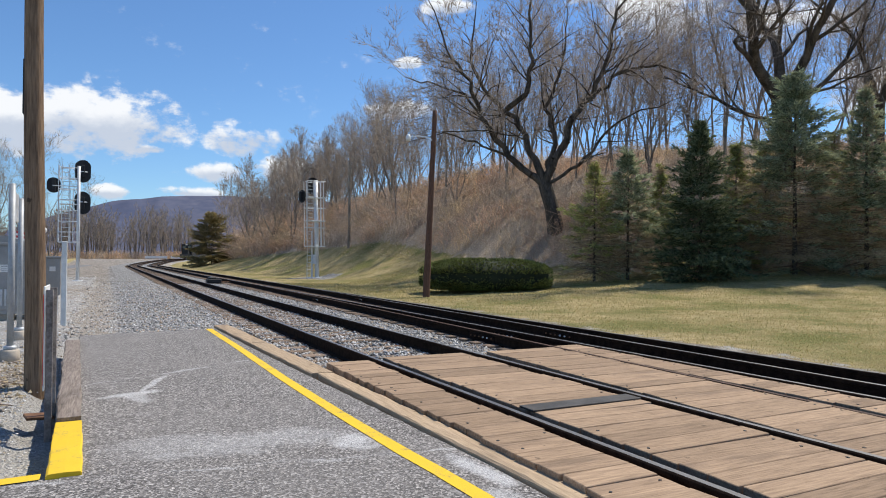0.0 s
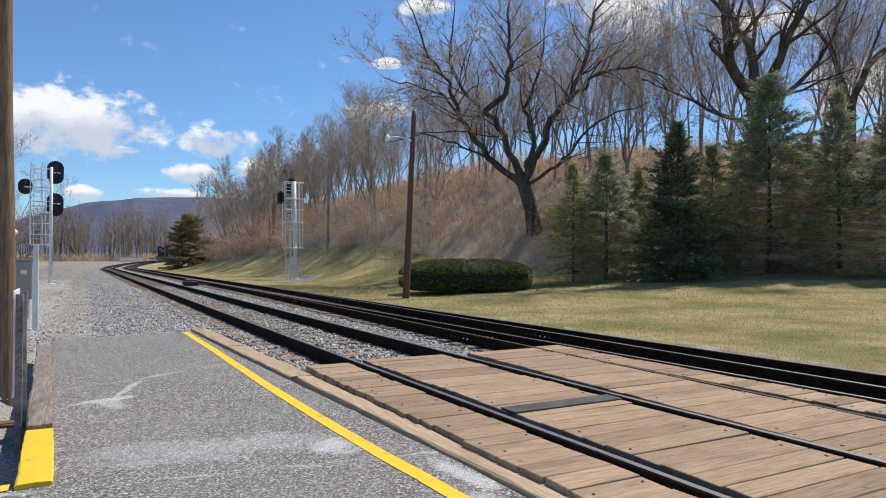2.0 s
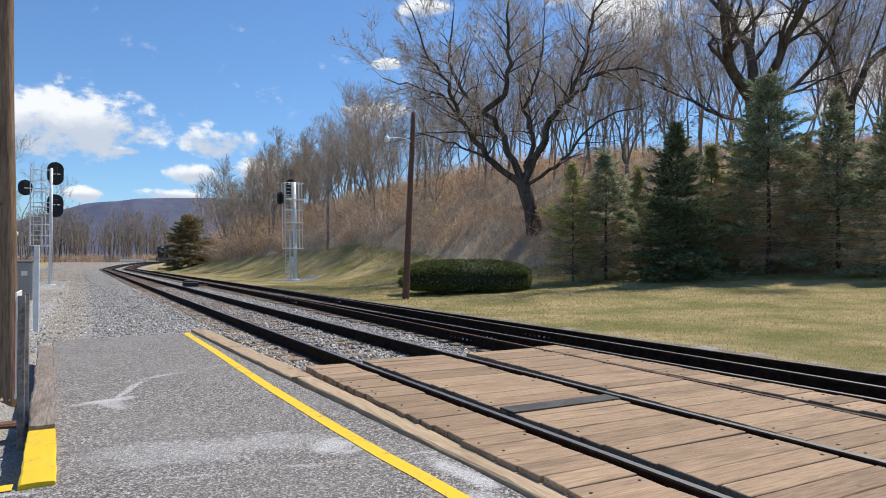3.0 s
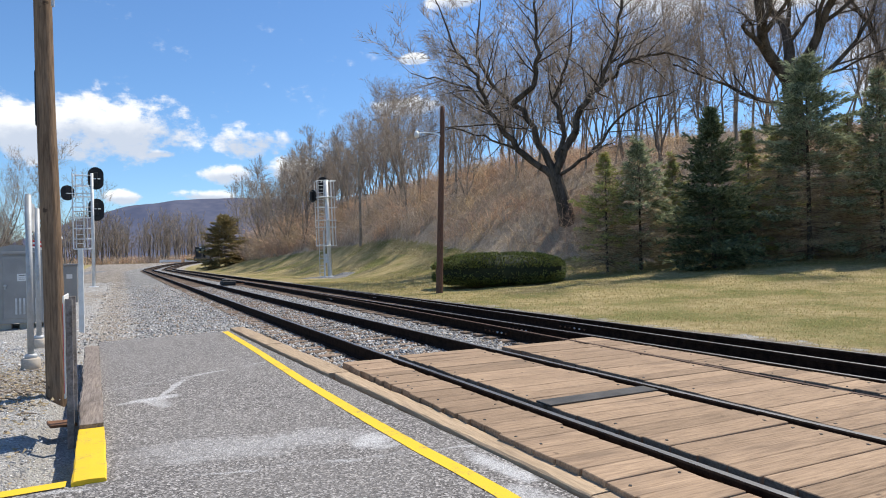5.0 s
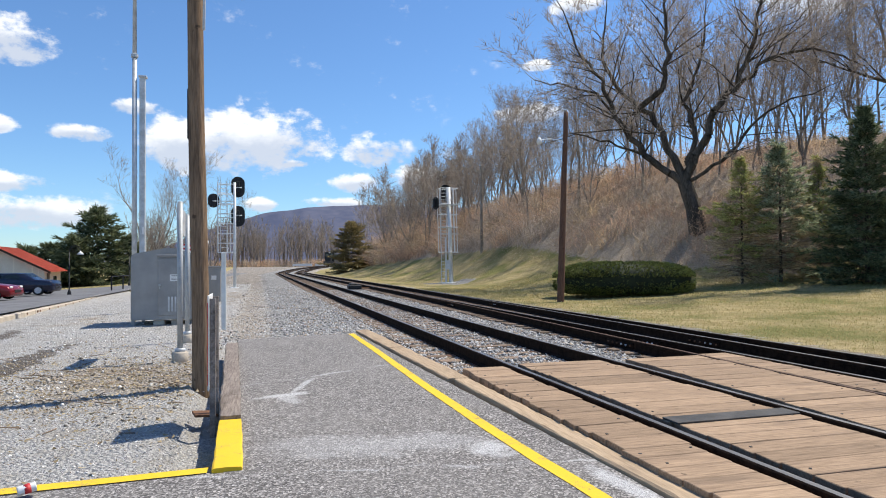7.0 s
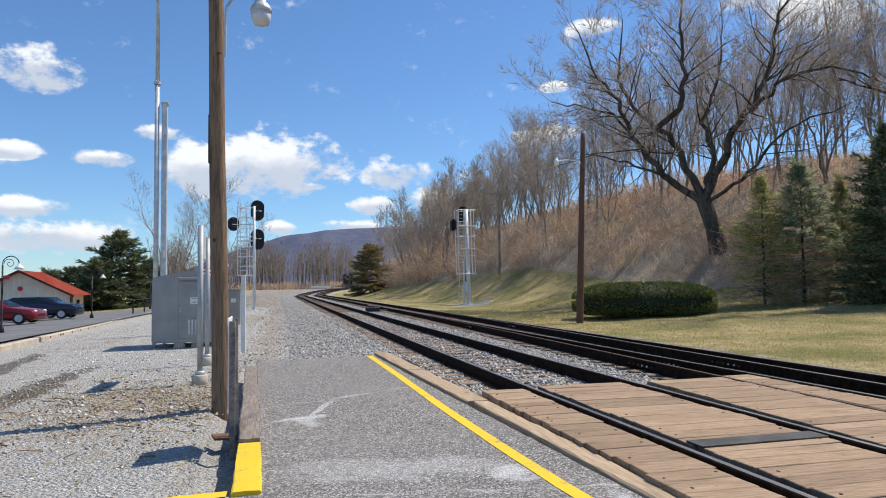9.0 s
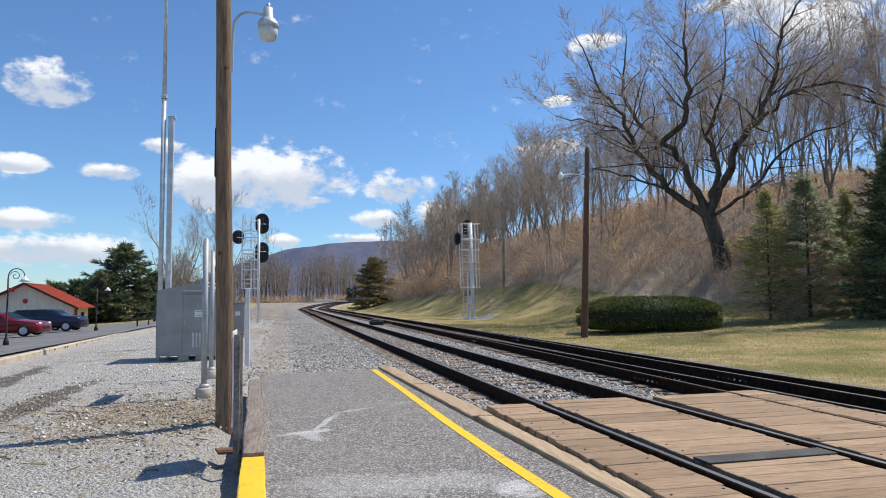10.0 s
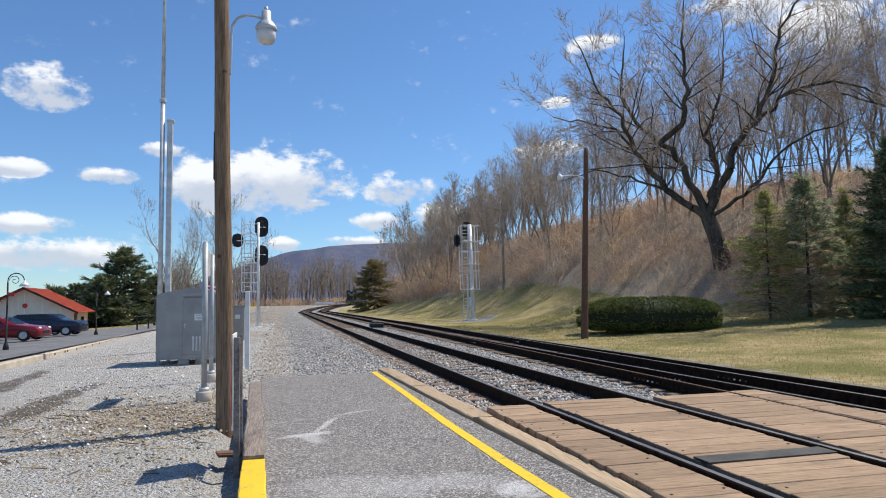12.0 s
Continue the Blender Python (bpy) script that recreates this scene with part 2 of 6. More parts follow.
def yellow_build(k, co):
    n, f = k.noise(co, 5.0, 6, 0.7), k.noise(co, 70.0, 4, 0.7)
    worn = k.step(k.math("ADD", k.math("MULTIPLY", n, 0.6), k.math("MULTIPLY", f, 0.4)), 0.535, 0.62, 0.0, 0.85)
    return k.mix(worn, (0.80, 0.52, 0.025, 1), (0.36, 0.27, 0.10, 1)), f, None


M_yellow = surface("yellow_paint", yellow_build, 0.7, bump=(0.4, 0.004), spec=0.3)
# rusty rail and joint-bar sides, near-black because their shade is put into the colour
M_rail_side_shade = mottled("shaded_rail_side_steel", (0.012, 0.008, 0.006), (0.036, 0.022, 0.015), 9, 90, 0.9, 0.0, (0.4, 0.004), spec=0.06, vary=0)
M_rail_top = mottled("polished_rail_head", (0.16, 0.155, 0.155), (0.28, 0.275, 0.27), 2, 60, 0.45, 0.9, (0.05, 0.001), (8, 0.4, 8), vary=0)
M_rail_rust = mottled("rusty_rail_head", (0.05, 0.028, 0.019), (0.12, 0.066, 0.044), 8, 60, 0.85, 0.0, (0.3, 0.003), vary=0)
M_rust = mottled("rusty_steel", (0.10, 0.045, 0.025), (0.24, 0.12, 0.06), 8, 60, 0.9, 0.0, (0.4, 0.004))
M_galv = mottled("galvanised_steel", (0.44, 0.455, 0.46), (0.64, 0.655, 0.66), 5, 50, 0.5, 0.3, (0.08, 0.002), vary=0.1)
M_pipe = mottled("dull_pipe_steel", (0.33, 0.345, 0.35), (0.47, 0.485, 0.49), 5, 50, 0.55, 0.2, (0.08, 0.002), vary=0.1)
M_zinc = mottled("bright_zinc", (0.62, 0.64, 0.65), (0.78, 0.80, 0.81), 5, 50, 0.55, 0.15, (0.08, 0.002), vary=0.05)
M_alu = mottled("aluminium_sheet", (0.27, 0.267, 0.258), (0.36, 0.353, 0.343), 2, 60, 0.5, 0.25, (0.06, 0.002), vary=0.05)
M_black = mottled("black_signal_paint", (0.012, 0.012, 0.013), (0.022, 0.022, 0.024), 6, 60, 0.6)
M_concrete = mottled("concrete", (0.40, 0.34, 0.27), (0.60, 0.52, 0.42), 2.5, 50, 0.9, 0.0, (0.4, 0.006), vary=0.15)
M_plate = mottled("dark_steel_plate", (0.055, 0.055, 0.055), (0.11, 0.105, 0.10), 4, 60, 0.6, 0.6, (0.2, 0.003))
M_white = plain("white_paint", (0.78, 0.78, 0.76), 0.55)
M_glass_lamp = plain("ribbed_lamp_glass", (0.62, 0.64, 0.64), 0.25)
M_bark = mottled("grey_bark", (0.15, 0.125, 0.10), (0.42, 0.36, 0.295), 3, 24, 0.95, 0, (0.6, 0.02), (1, 1, 0.25), 0.15, 0.3)
M_bark_dark = mottled("dark_bark", (0.05, 0.04, 0.031), (0.17, 0.138, 0.108), 2, 18, 0.95, 0, (0.7, 0.03), (1, 1, 0.25), 0.15, 0.2)
M_dead = mottled("dead_twig", (0.17, 0.125, 0.09), (0.34, 0.26, 0.19), 2, 9, 0.95, 0, None, (1, 1, 1), 0.1, 0.3)
# wooded ridge; the blue haze of distance is put into its base colour
M_mountain = mottled("haze_tinted_ridge", (0.095, 0.11, 0.17), (0.15, 0.155, 0.205), 0.004, 0.03, 1.0, 0, None, (1, 1, 2), 0.0, 0)
M_roof_red = mottled("red_roof_shingle", (0.34, 0.045, 0.02), (0.50, 0.085, 0.04), 2, 20, 0.8)
M_siding = mottled("cream_board_siding", (0.74, 0.67, 0.53), (0.84, 0.77, 0.62), 1.5, 20, 0.75)
M_brown = plain("dark_brown_trim", (0.10, 0.07, 0.05), 0.7)
M_tyre = plain("tyre_rubber", (0.02, 0.02, 0.02), 0.85)
M_carglass = plain("tinted_car_glass", (0.012, 0.016, 0.02), 0.08, 0.0, 0.8)
M_red_sign = plain("red_enamel", (0.55, 0.03, 0.03), 0.5)


def leafy(name, c1, c2, scale=3.0, through_light=0.45, patches=False):
    """Foliage that lets part of the light through; patches: stands of grey, straw and reddish stems."""
    m = bpy.data.materials.new(name)
    m.use_nodes = True
    k = Nodes(m.node_tree)
    isl = k.n("ShaderNodeNewGeometry").outputs["Random Per Island"]
    co = k.n("ShaderNodeTexCoord").outputs["Object"]
    n = k.noise(co, scale, 3)
    col = k.mix(k.step(k.math("ADD", k.math("MULTIPLY", isl, 0.5), k.math("MULTIPLY", n, 0.5)), 0.2, 0.8), rgb(c1), rgb(c2))
    if patches:
        hue = k.mix(k.step(k.noise(co, 0.16, 3), 0.42, 0.58), (0.92, 0.96, 1.02, 1), (1.12, 0.92, 0.80, 1))
        hue = k.mix(k.step(k.noise(co, 0.31, 4), 0.5, 0.62), hue, (1.15, 1.08, 0.88, 1))
        col = k.mix(1.0, col, hue, "MULTIPLY")
    b = k.n("ShaderNodeBsdfPrincipled")
    k.put(b.inputs["Base Color"], col)
    b.inputs["Roughness"].default_value = 0.6
    b.inputs["Specular IOR Level"].default_value = 0.3
    tr = k.n("ShaderNodeBsdfTranslucent")
    k.put(tr.inputs[0], col)
    mx = k.n("ShaderNodeMixShader")
    mx.inputs[0].default_value = through_light
    k.t.links.new(b.outputs[0], mx.inputs[1])
    k.t.links.new(tr.outputs[0], mx.inputs[2])
    k.t.links.new(mx.outputs[0], k.n("ShaderNodeOutputMaterial").inputs[0])
    return m


M_twig = leafy("fine_twigs", (0.15, 0.124, 0.10), (0.46, 0.39, 0.325), 0.5, 0.5)

M_brush = leafy("dry_brush_stem", (0.27, 0.21, 0.16), (0.76, 0.62, 0.485), 0.35, 0.6, True)
M_blue_spruce = leafy("blue_spruce_needles", (0.15, 0.185, 0.105), (0.62, 0.65, 0.42), 1.4)
M_dark_spruce = leafy("dark_spruce_needles", (0.055, 0.08, 0.038), (0.32, 0.36, 0.20), 1.4)
M_green_spruce = leafy("green_spruce_needles", (0.23, 0.25, 0.085), (0.66, 0.64, 0.27), 1.4)
M_cedar = leafy("cedar_foliage", (0.16, 0.13, 0.058), (0.46, 0.37, 0.175), 0.8)
M_yew = leafy("yew_hedge_leaves", (0.03, 0.042, 0.014), (0.32, 0.35, 0.095), 5.0, 0.12)
M_evergreen = leafy("evergreen_needles", (0.04, 0.06, 0.03), (0.23, 0.26, 0.14), 1.0)
M_blade = leafy("lawn_blades", (0.31, 0.295, 0.105), (0.64, 0.51, 0.25), 0.9)
M_fern = leafy("brown_dead_needles", (0.35, 0.27, 0.155), (0.66, 0.53, 0.33), 1.0)


# ---- mesh helpers ----
def mesh_object(name, bm, material, smooth=False):
    me = bpy.data.meshes.new(name)
    bm.to_mesh(me)
    bm.free()
    for m in material if isinstance(material, (list, tuple)) else [material]:
        me.materials.append(m)
    if smooth:
        me.polygons.foreach_set("use_smooth", [True] * len(me.polygons))
    return new(name, me)


def part(name, bm, material, parent, label="", smooth=False):
    ob = mesh_object(name, bm, material, smooth)
    ob.parent = parent
    return tagged(ob, label)


def raw(name, verts, faces, material, parent=None):
    me = bpy.data.meshes.new(name)
    me.from_pydata([tuple(v) for v in verts], [], faces)
    me.materials.append(material)
    ob = new(name, me)
    ob.parent = parent
    return ob


def tri_mesh(name, verts, tris, material, parent=None):
    """A mesh from numpy arrays of places and triangles."""
    me = bpy.data.meshes.new(name)
    me.vertices.add(len(verts))
    me.vertices.foreach_set("co", np.asarray(verts, np.float32).ravel())
    t = np.asarray(tris, np.int32)
    me.loops.add(t.size)
    me.loops.foreach_set("vertex_index", t.ravel())
    me.polygons.add(len(t))
    me.polygons.foreach_set("loop_start", np.arange(0, t.size, t.shape[1], dtype=np.int32))
    me.update(calc_edges=True)
    me.validate()
    me.materials.append(material)
    ob = new(name, me)
    ob.parent = parent
    return ob


def thing(name, at, label, category, group="", kind="", turn=0.0):
    e = new(name)
    e.matrix_world = pose(*at, 0, 0, turn)
    return tagged(e, label, category, group, kind)


def box(bm, lo, hi, bevel=0.0, mi=0, m=None):
    c = [(a + b) / 2 for a, b in zip(lo, hi)]
    s = [abs(b - a) for a, b in zip(lo, hi)]
    mm = Matrix.Translation(c) @ Matrix.Diagonal((*s, 1))
    if m is not None:
        mm = m @ mm
    r = bmesh.ops.create_cube(bm, size=1.0, matrix=mm)
    vs = r["verts"]
    if bevel:
        es = {e for v in vs for e in v.link_edges}
        g = bmesh.ops.bevel(bm, geom=list(es), offset=bevel, segments=1, affect="EDGES")
        fs = g["faces"]
    for f in {f for v in vs if v.is_valid for f in v.link_faces}:
        f.material_index = mi
    return bm


def rod(bm, p, q, r0, r1=None, n=8, mi=0, caps=True):
    p, q = Vector(p), Vector(q)
    r1 = r0 if r1 is None else r1
    d = q - p
    m = Matrix.Translation((p + q) / 2) @ d.to_track_quat("Z", "Y").to_matrix().to_4x4()
    r = bmesh.ops.create_cone(bm, cap_ends=caps, segments=n, radius1=r0, radius2=r1, depth=d.length, matrix=m)
    for f in {f for v in r["verts"] for f in v.link_faces}:
        f.material_index = mi
    return bm


def bent(bm, points, r, n=8, mi=0):
    for a, b in zip(points, points[1:]):
        rod(bm, a, b, r, r, n, mi)
    return bm


def ball(bm, c, r, scale=(1, 1, 1), u=12, v=8):
    bmesh.ops.create_uvsphere(bm, u_segments=u, v_segments=v, radius=r, matrix=Matrix.Translation(c) @ Matrix.Diagonal((*scale, 1)))
    return bm


def B():
    return bmesh.new()


def lathe(bm, profile, n=20, m=None):
    """Turn (radius, height) pairs round z."""
    rings = []
    for r, z in profile:
        ring = []
        for i in range(n):
            a = 2 * math.pi * i / n
            p = Vector((r * math.cos(a), r * math.sin(a), z))
            ring.append(bm.verts.new(m @ p if m is not None else p))
        rings.append(ring)
    for a, b in zip(rings, rings[1:]):
        for i in range(n):
            bm.faces.new((a[i], a[(i + 1) % n], b[(i + 1) % n], b[i]))
    bm.faces.new(list(reversed(rings[0])))
    bm.faces.new(rings[-1])
    return bm


# ---- the lie of the land ----
def bend(y):
    """How far the lines have swung to the right, far off."""
    return 0.0 if y < 122 else (y - 122) ** 2 / 620.0


def rise(y):
    """The land climbs a little, far off."""
    t = max(0.0, min(1.0, (y - 140) / 90.0))
    return 1.1 * t * t * (3 - 2 * t)


FOOT_Y = (-60, 0, 21, 30, 40, 56, 78, 108, 140, 260, 700)
FOOT_X = (78, 50, 31.5, 23.5, 19.6, 18.7, 16.5, 14.7, 17.5, 52, 560)
FOOT_Z = (1.0, 1.0, 0.9, 0.5, 1.2, 2.8, 2.0, 1.25, 1.0, 1.0, 1.0)
FLAT_X = (9, 9, 9.0, 9.5, 11, 13.0, 10.5, 8.5, 10, 40, 540)


def land(x, y):
    """Height of the ground."""
    b = bend(y)
    xr = x - b
    if x < -10.75 and y > -30:
        z = -0.07 - 0.05 * (-10.8 - x)
        z = max(z, -1.1)
    elif xr < -3.9:
        z = -0.22 + 0.03 * noise.noise((x * 0.5, y * 0.5, 0)) + (0.02 * noise.noise((x * 2.1, y * 2.1, 3)) if y < 40 else 0)
        z -= 0.03 * max(0, min(1, (-7.5 - x) / 2))
        if 5 < y < 18 and x > -9.5:
            z += 0.05 * math.exp(-((y - 10.2) / 1.9) ** 2) * (0.4 + noise.noise((x * 1.3, y * 2.2, 11)) + 0.5 * noise.noise((x * 3.5, y * 3.5, 4)))
    elif xr < 6.3:
        z = -0.225 + 0.015 * noise.noise((x * 1.5, y * 1.5, 7))
        if xr < -1.6 and y > 14:
            z -= 0.05 * min(1, (-1.6 - xr) / 1.5)
        if xr > 5.4:
            z -= 0.1 * (xr - 5.4) / 0.9
        if y < 14.3 and x < -0.6:
            z = -0.33
    else:
        xf, zf, xa = np.interp(y, FOOT_Y, FOOT_X), np.interp(y, FOOT_Y, FOOT_Z), np.interp(y, FOOT_Y, FLAT_X)
        xf = max(xf, xa + 2)
        if x < xa:
            z = -0.32
        elif x < xf:
            t = (x - xa) / (xf - xa)
            z = -0.32 + (zf + 0.32) * (t * t * 0.55 + t * 0.45)
        else:
            z = zf + 12.0 * (1 - math.exp(-(x - xf) / 14.5)) + 0.5 * noise.noise((x * 0.15, y * 0.15, 2)) * min(1, (x - xf) / 6)
        z += 0.03 * noise.noise((x * 0.6, y * 0.6, 5))
    return z + rise(y)


def build_ground():
    def spread(parts):
        out = []
        for a, b, s in parts:
            out += list(np.arange(a, b, s))
        return out
    xs = spread(((-4000, -1000, 600), (-1000, -200, 100), (-200, -60, 14), (-60, -14, 2.0), (-14, -9.5, 0.5), (-9.5, -3.9, 0.2), (-3.9, 9, 0.4), (9, 34, 0.8), (34, 80, 2.5), (80, 260, 12), (260, 1000, 90), (1000, 4001, 600)))
    ys = spread(((-3000, -300, 500), (-300, -40, 40), (-40, 2, 3), (2, 7, 0.5), (7, 14, 0.2), (14, 20, 0.5), (20, 62, 0.9), (62, 140, 2.5), (140, 260, 6), (260, 700, 30), (700, 1500, 150), (1500, 4001, 600)))
    nx, ny = len(xs), len(ys)
    verts, w = [], {"grass": [], "ballast": [], "litter": [], "dirt": [], "mud": []}
    for y in ys:
        b = bend(y) if y < 700 else bend(700)
        for x in xs:
            far = y > 700 or abs(x) > 900
            verts.append((x, y, land(x, y) if not far else (0.6 if x < 600 else 8.0)))
            xr = x - b
            foot = np.interp(y, FOOT_Y, FOOT_X)
            md = math.hypot(x - 12.3, (y - 55.0) * 0.7)
            w["ballast"].append(1.0 if md < 2.0 or -1.6 < xr < 6.3 else max(0.0, 1 - (max((-1.6 - xr) / 3.2, (xr - 6.3) / 0.9))))
            g = max(0.0, min(1.0, (xr - 6.5) / 1.6)) if x < foot + 1 or y > 240 else 0.0
            if md < 2.0:
                g = 0.0
            if x < -14 and y > 52 or x < -60 or y > 300:
                g = 1.0
            if -12.6 < x < -10.9 and y > 44:
                g = 1.0
            w["grass"].append(g)
            w["litter"].append(max(0.0, min(1.0, (x - foot + 0.6) / 1.5)) if y < 300 else 0.0)
            def patch(cx, cy, sx, sy):
                return math.exp(-((x - cx) / sx) ** 2 - ((y - cy) / sy) ** 2)
            d = max(0.75 * patch(-5.1, 10.3, 1.7, 2.4), 0.62 * patch(-4.6, 36, 1.9, 12), 0.5 * patch(-8.3, 22, 1.2, 5))
            if y > 14 and x > -60:
                d = max(d, 0.72 * math.exp(-((xr + 3.5) / 0.75) ** 2))
            mud = 0.0
            for tx, ty, ts, ln in ((-7.0, 12.5, -0.01, 4.0), (-8.9, 16.5, -0.1, 5.0), (-8.8, 11.0, -0.05, 3.0)):
                mud = max(mud, 0.85 * math.exp(-((x - tx - ts * (y - ty)) / 0.36) ** 2) * math.exp(-((y - ty) / ln) ** 2))
            if 5.9 < xr < 7.3 and y < 60:
                mud = 0.5
            if xr < -2.6 and y > 48 and x > -60:
                mud = max(mud, 0.46)
            w["mud"].append(mud)
            if 5.7 < xr < 7.6:
                d = 0.66
            if xr < -3.3 and y > 60 and x > -60:
                d = 0.62
            w["dirt"].append(d)
    faces = [(j * nx + i, j * nx + i + 1, (j + 1) * nx + i + 1, (j + 1) * nx + i) for j in range(ny - 1) for i in range(nx - 1)]
    me = bpy.data.meshes.new("ground")
    me.from_pydata(verts, [], faces)
    for name, vals in w.items():
        me.attributes.new(name, "FLOAT", "POINT").data.foreach_set("value", vals)
    me.polygons.foreach_set("use_smooth", [True] * len(me.polygons))
    me.materials.append(M_ground)
    tagged(new("ground", me), "gravel yard, stone ballast, dry lawn and leaf-covered bank", "ground", kind="structure")


build_ground()

# ---- mountain ridge ----
def build_ridge():
    az = (-60, -40, -25, -14, -8, -4, 0, 4, 8, 12, 16, 25, 40, 70)
    el = (0.3, 0.3, 0.4, 0.6, 1.3, 3.0, 4.3, 4.9, 5.1, 5.05, 4.9, 4.4, 4.0, 3.0)
    verts, faces, n = [], [], 260
    for i in range(n):
        a = -60 + 130 * i / (n - 1)
        e = np.interp(a, az, el) + 0.06 * noise.noise((a * 0.6, 0, 0)) + 0.03 * noise.noise((a * 3.1, 4, 0))
        for j in range(7):
            f = j / 6
            d = 2300 + 500 * f
            h = math.tan(radians(e)) * 2800 * f ** 0.8 + (14 * noise.noise((a * 0.9, f * 5, 1)) if 0 < j < 6 else 0) - (5 if j == 0 else 0)
            verts.append((d * math.sin(radians(a)), d * math.cos(radians(a)), h))
    for i in range(n - 1):
        for j in range(6):
            faces.append((i * 7 + j, i * 7 + 7 + j, i * 7 + 8 + j, i * 7 + j + 1))
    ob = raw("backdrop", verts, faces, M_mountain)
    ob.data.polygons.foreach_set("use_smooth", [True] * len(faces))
    tagged(ob, "long wooded mountain ridge with bluish distance haze put into its colour", "mountain", kind="structure")


build_ridge()

# ---- platform ----
def build_platform():
    bm = B()
    # top sheet in two strips: beside the line, and the wider apron nearer the station
    rows = []
    for y in np.arange(-14.0, 14.06, 0.165):
        edge = np.interp(y, (-14, 4, 6, 8, 10.6, 14), (-0.87, -0.87, -0.95, -1.05, -1.17, -1.28)) + 0.012 * noise.noise((y * 2.1, 0, 0)) + 0.016 * noise.noise((y * 6.3, 3, 0))
        left = np.interp(y, (-14, 9, 14), (-3.44, -3.5, -3.66))
        back = 0.35 * max(0.0, (y - 13.0) / 1.05)
        rows.append([bm.verts.new(p) for p in ((left, y - back, -0.36), (left, y - back, -0.08), (edge, y, -0.08), (edge, y, -0.36))])
    for a, b in zip(rows, rows[1:]):
        for i in range(4):
            bm.faces.new((a[i], b[i], b[(i + 1) % 4], a[(i + 1) % 4]))
    bm.faces.new(rows[0])
    bm.faces.new(list(reversed(rows[-1])))
    bmesh.ops.recalc_face_normals(bm, faces=bm.faces)
    box(bm, (-12.0, -14.0, -0.36), (-3.38, 4.95, -0.0845))
    ob = mesh_object("pavement", bm, M_asphalt)
    tagged(ob, "worn grey asphalt station platform with salt stains", "platform", kind="structure")
    # the yellow safety line, a painted stripe
    bm = B()
    pts = [(y, np.interp(y, (-14, 3.7, 4.5, 5.7, 7.7, 11, 14.1), (-1.27, -1.29, -1.34, -1.385, -1.425, -1.43, -1.47))) for y in np.arange(-13.5, 14.01, 0.5)]
    rows = []
    for y, x in pts:
        w = 0.122 + 0.008 * noise.noise((y * 2, 0, 0))
        rows.append([bm.verts.new((x + 0.006 * noise.noise((y * 3, 2, 0)), y, -0.0755)), bm.verts.new((x + w, y, -0.0755))])
    for a, b in zip(rows, rows[1:]):
        bm.faces.new((a[0], a[1], b[1], b[0]))
    tagged(mesh_object("safety_line", bm, M_yellow), "yellow painted safety line along the platform edge", "line marking", kind="structure")
    bm = B()
    for x0, y0, x1, y1, w in ((-12, 4.30, -3.6, 5.06, 0.13),):
        n = 24
        rows = []
        for i in range(n + 1):
            t = i / n
            x, y = x0 + (x1 - x0) * t, y0 + (y1 - y0) * t ** 0.8
            rows.append([bm.verts.new((x, y - w, -0.076)), bm.verts.new((x, y + 0.01 * noise.noise((x * 4, 0, 0)), -0.076))])
        for a, b in zip(rows, rows[1:]):
            bm.faces.new((a[0], b[0], b[1], a[1]))
    tagged(mesh_object("apron_line", bm, M_yellow), "yellow painted line where the asphalt meets gravel", "line marking", kind="structure")


build_platform()


def worn_beam(name, x0, x1, y0, y1, z0, z1, mat, label, category, skew=0.0, rough=0.009, n=40):
    """A squared timber along y with worn, uneven arrises."""
    bm = B()
    rings = []
    prof = ((x0, z0), (x0, z1 - 0.009), (x0 + 0.011, z1), ((x0 + x1) / 2, z1 + 0.002), (x1 - 0.011, z1), (x1, z1 - 0.01), (x1, z0))
    for i in range(n + 1):
        y = y0 + (y1 - y0) * i / n
        ring = []
        for j, (x, z) in enumerate(prof):
            e = rough * (noise.noise((y * 2.3, j * 1.7, x0)) + 0.6 * noise.noise((y * 7.1, j * 2.1, x0)))
            ring.append(bm.verts.new((x + skew * (y - y0) + e, y, z + (0.6 * e if j not in (0, 6) else 0))))
        rings.append(ring)
    for a, b in zip(rings, rings[1:]):
        for j in range(6):
            bm.faces.new((a[j], b[j], b[j + 1], a[j + 1]))
    bm.faces.new(rings[0])
    bm.faces.new(list(reversed(rings[-1])))
    bmesh.ops.recalc_face_normals(bm, faces=bm.faces)
    ob = mesh_object(name, bm, mat)
    return tagged(ob, label, category)


for y0, y1, x0, x1, skew in ((-12, -6.2, -0.85, -0.645, 0.0), (-6.17, -1.2, -0.85, -0.645, 0.0), (-1.17, 3.1, -0.85, -0.645, 0.0), (3.12, 7.9, -0.835, -0.64, -0.024),
                             (7.93, 11.2, -1.015, -0.735, -0.036), (11.23, 14.45, -1.135, -0.845, -0.036)):
    worn_beam("edge_timber", x0, x1, y0, y1, -0.3, -0.052, M_edge, "tan sawn timber beam edging the platform beside the rails", "timber beam", skew, 0.011)["group"] = "platform edge timbers"
worn_beam("kerb_timber", -3.565, -3.36, 4.93, 6.45, -0.3, -0.052, M_yellow, "yellow-painted timber kerb end at the asphalt corner", "timber kerb", skew=-0.03)
worn_beam("kerb_timber", -3.61, -3.41, 6.46, 9.3, -0.3, -0.02, M_grey_timber, "weathered grey split timber kerb beside the asphalt", "timber kerb", skew=-0.033, rough=0.022)
worn_beam("kerb_timber", -3.71, -3.51, 9.33, 12.6, -0.3, -0.03, M_grey_timber, "weathered grey split timber kerb beside the asphalt", "timber kerb", skew=-0.035, rough=0.026)

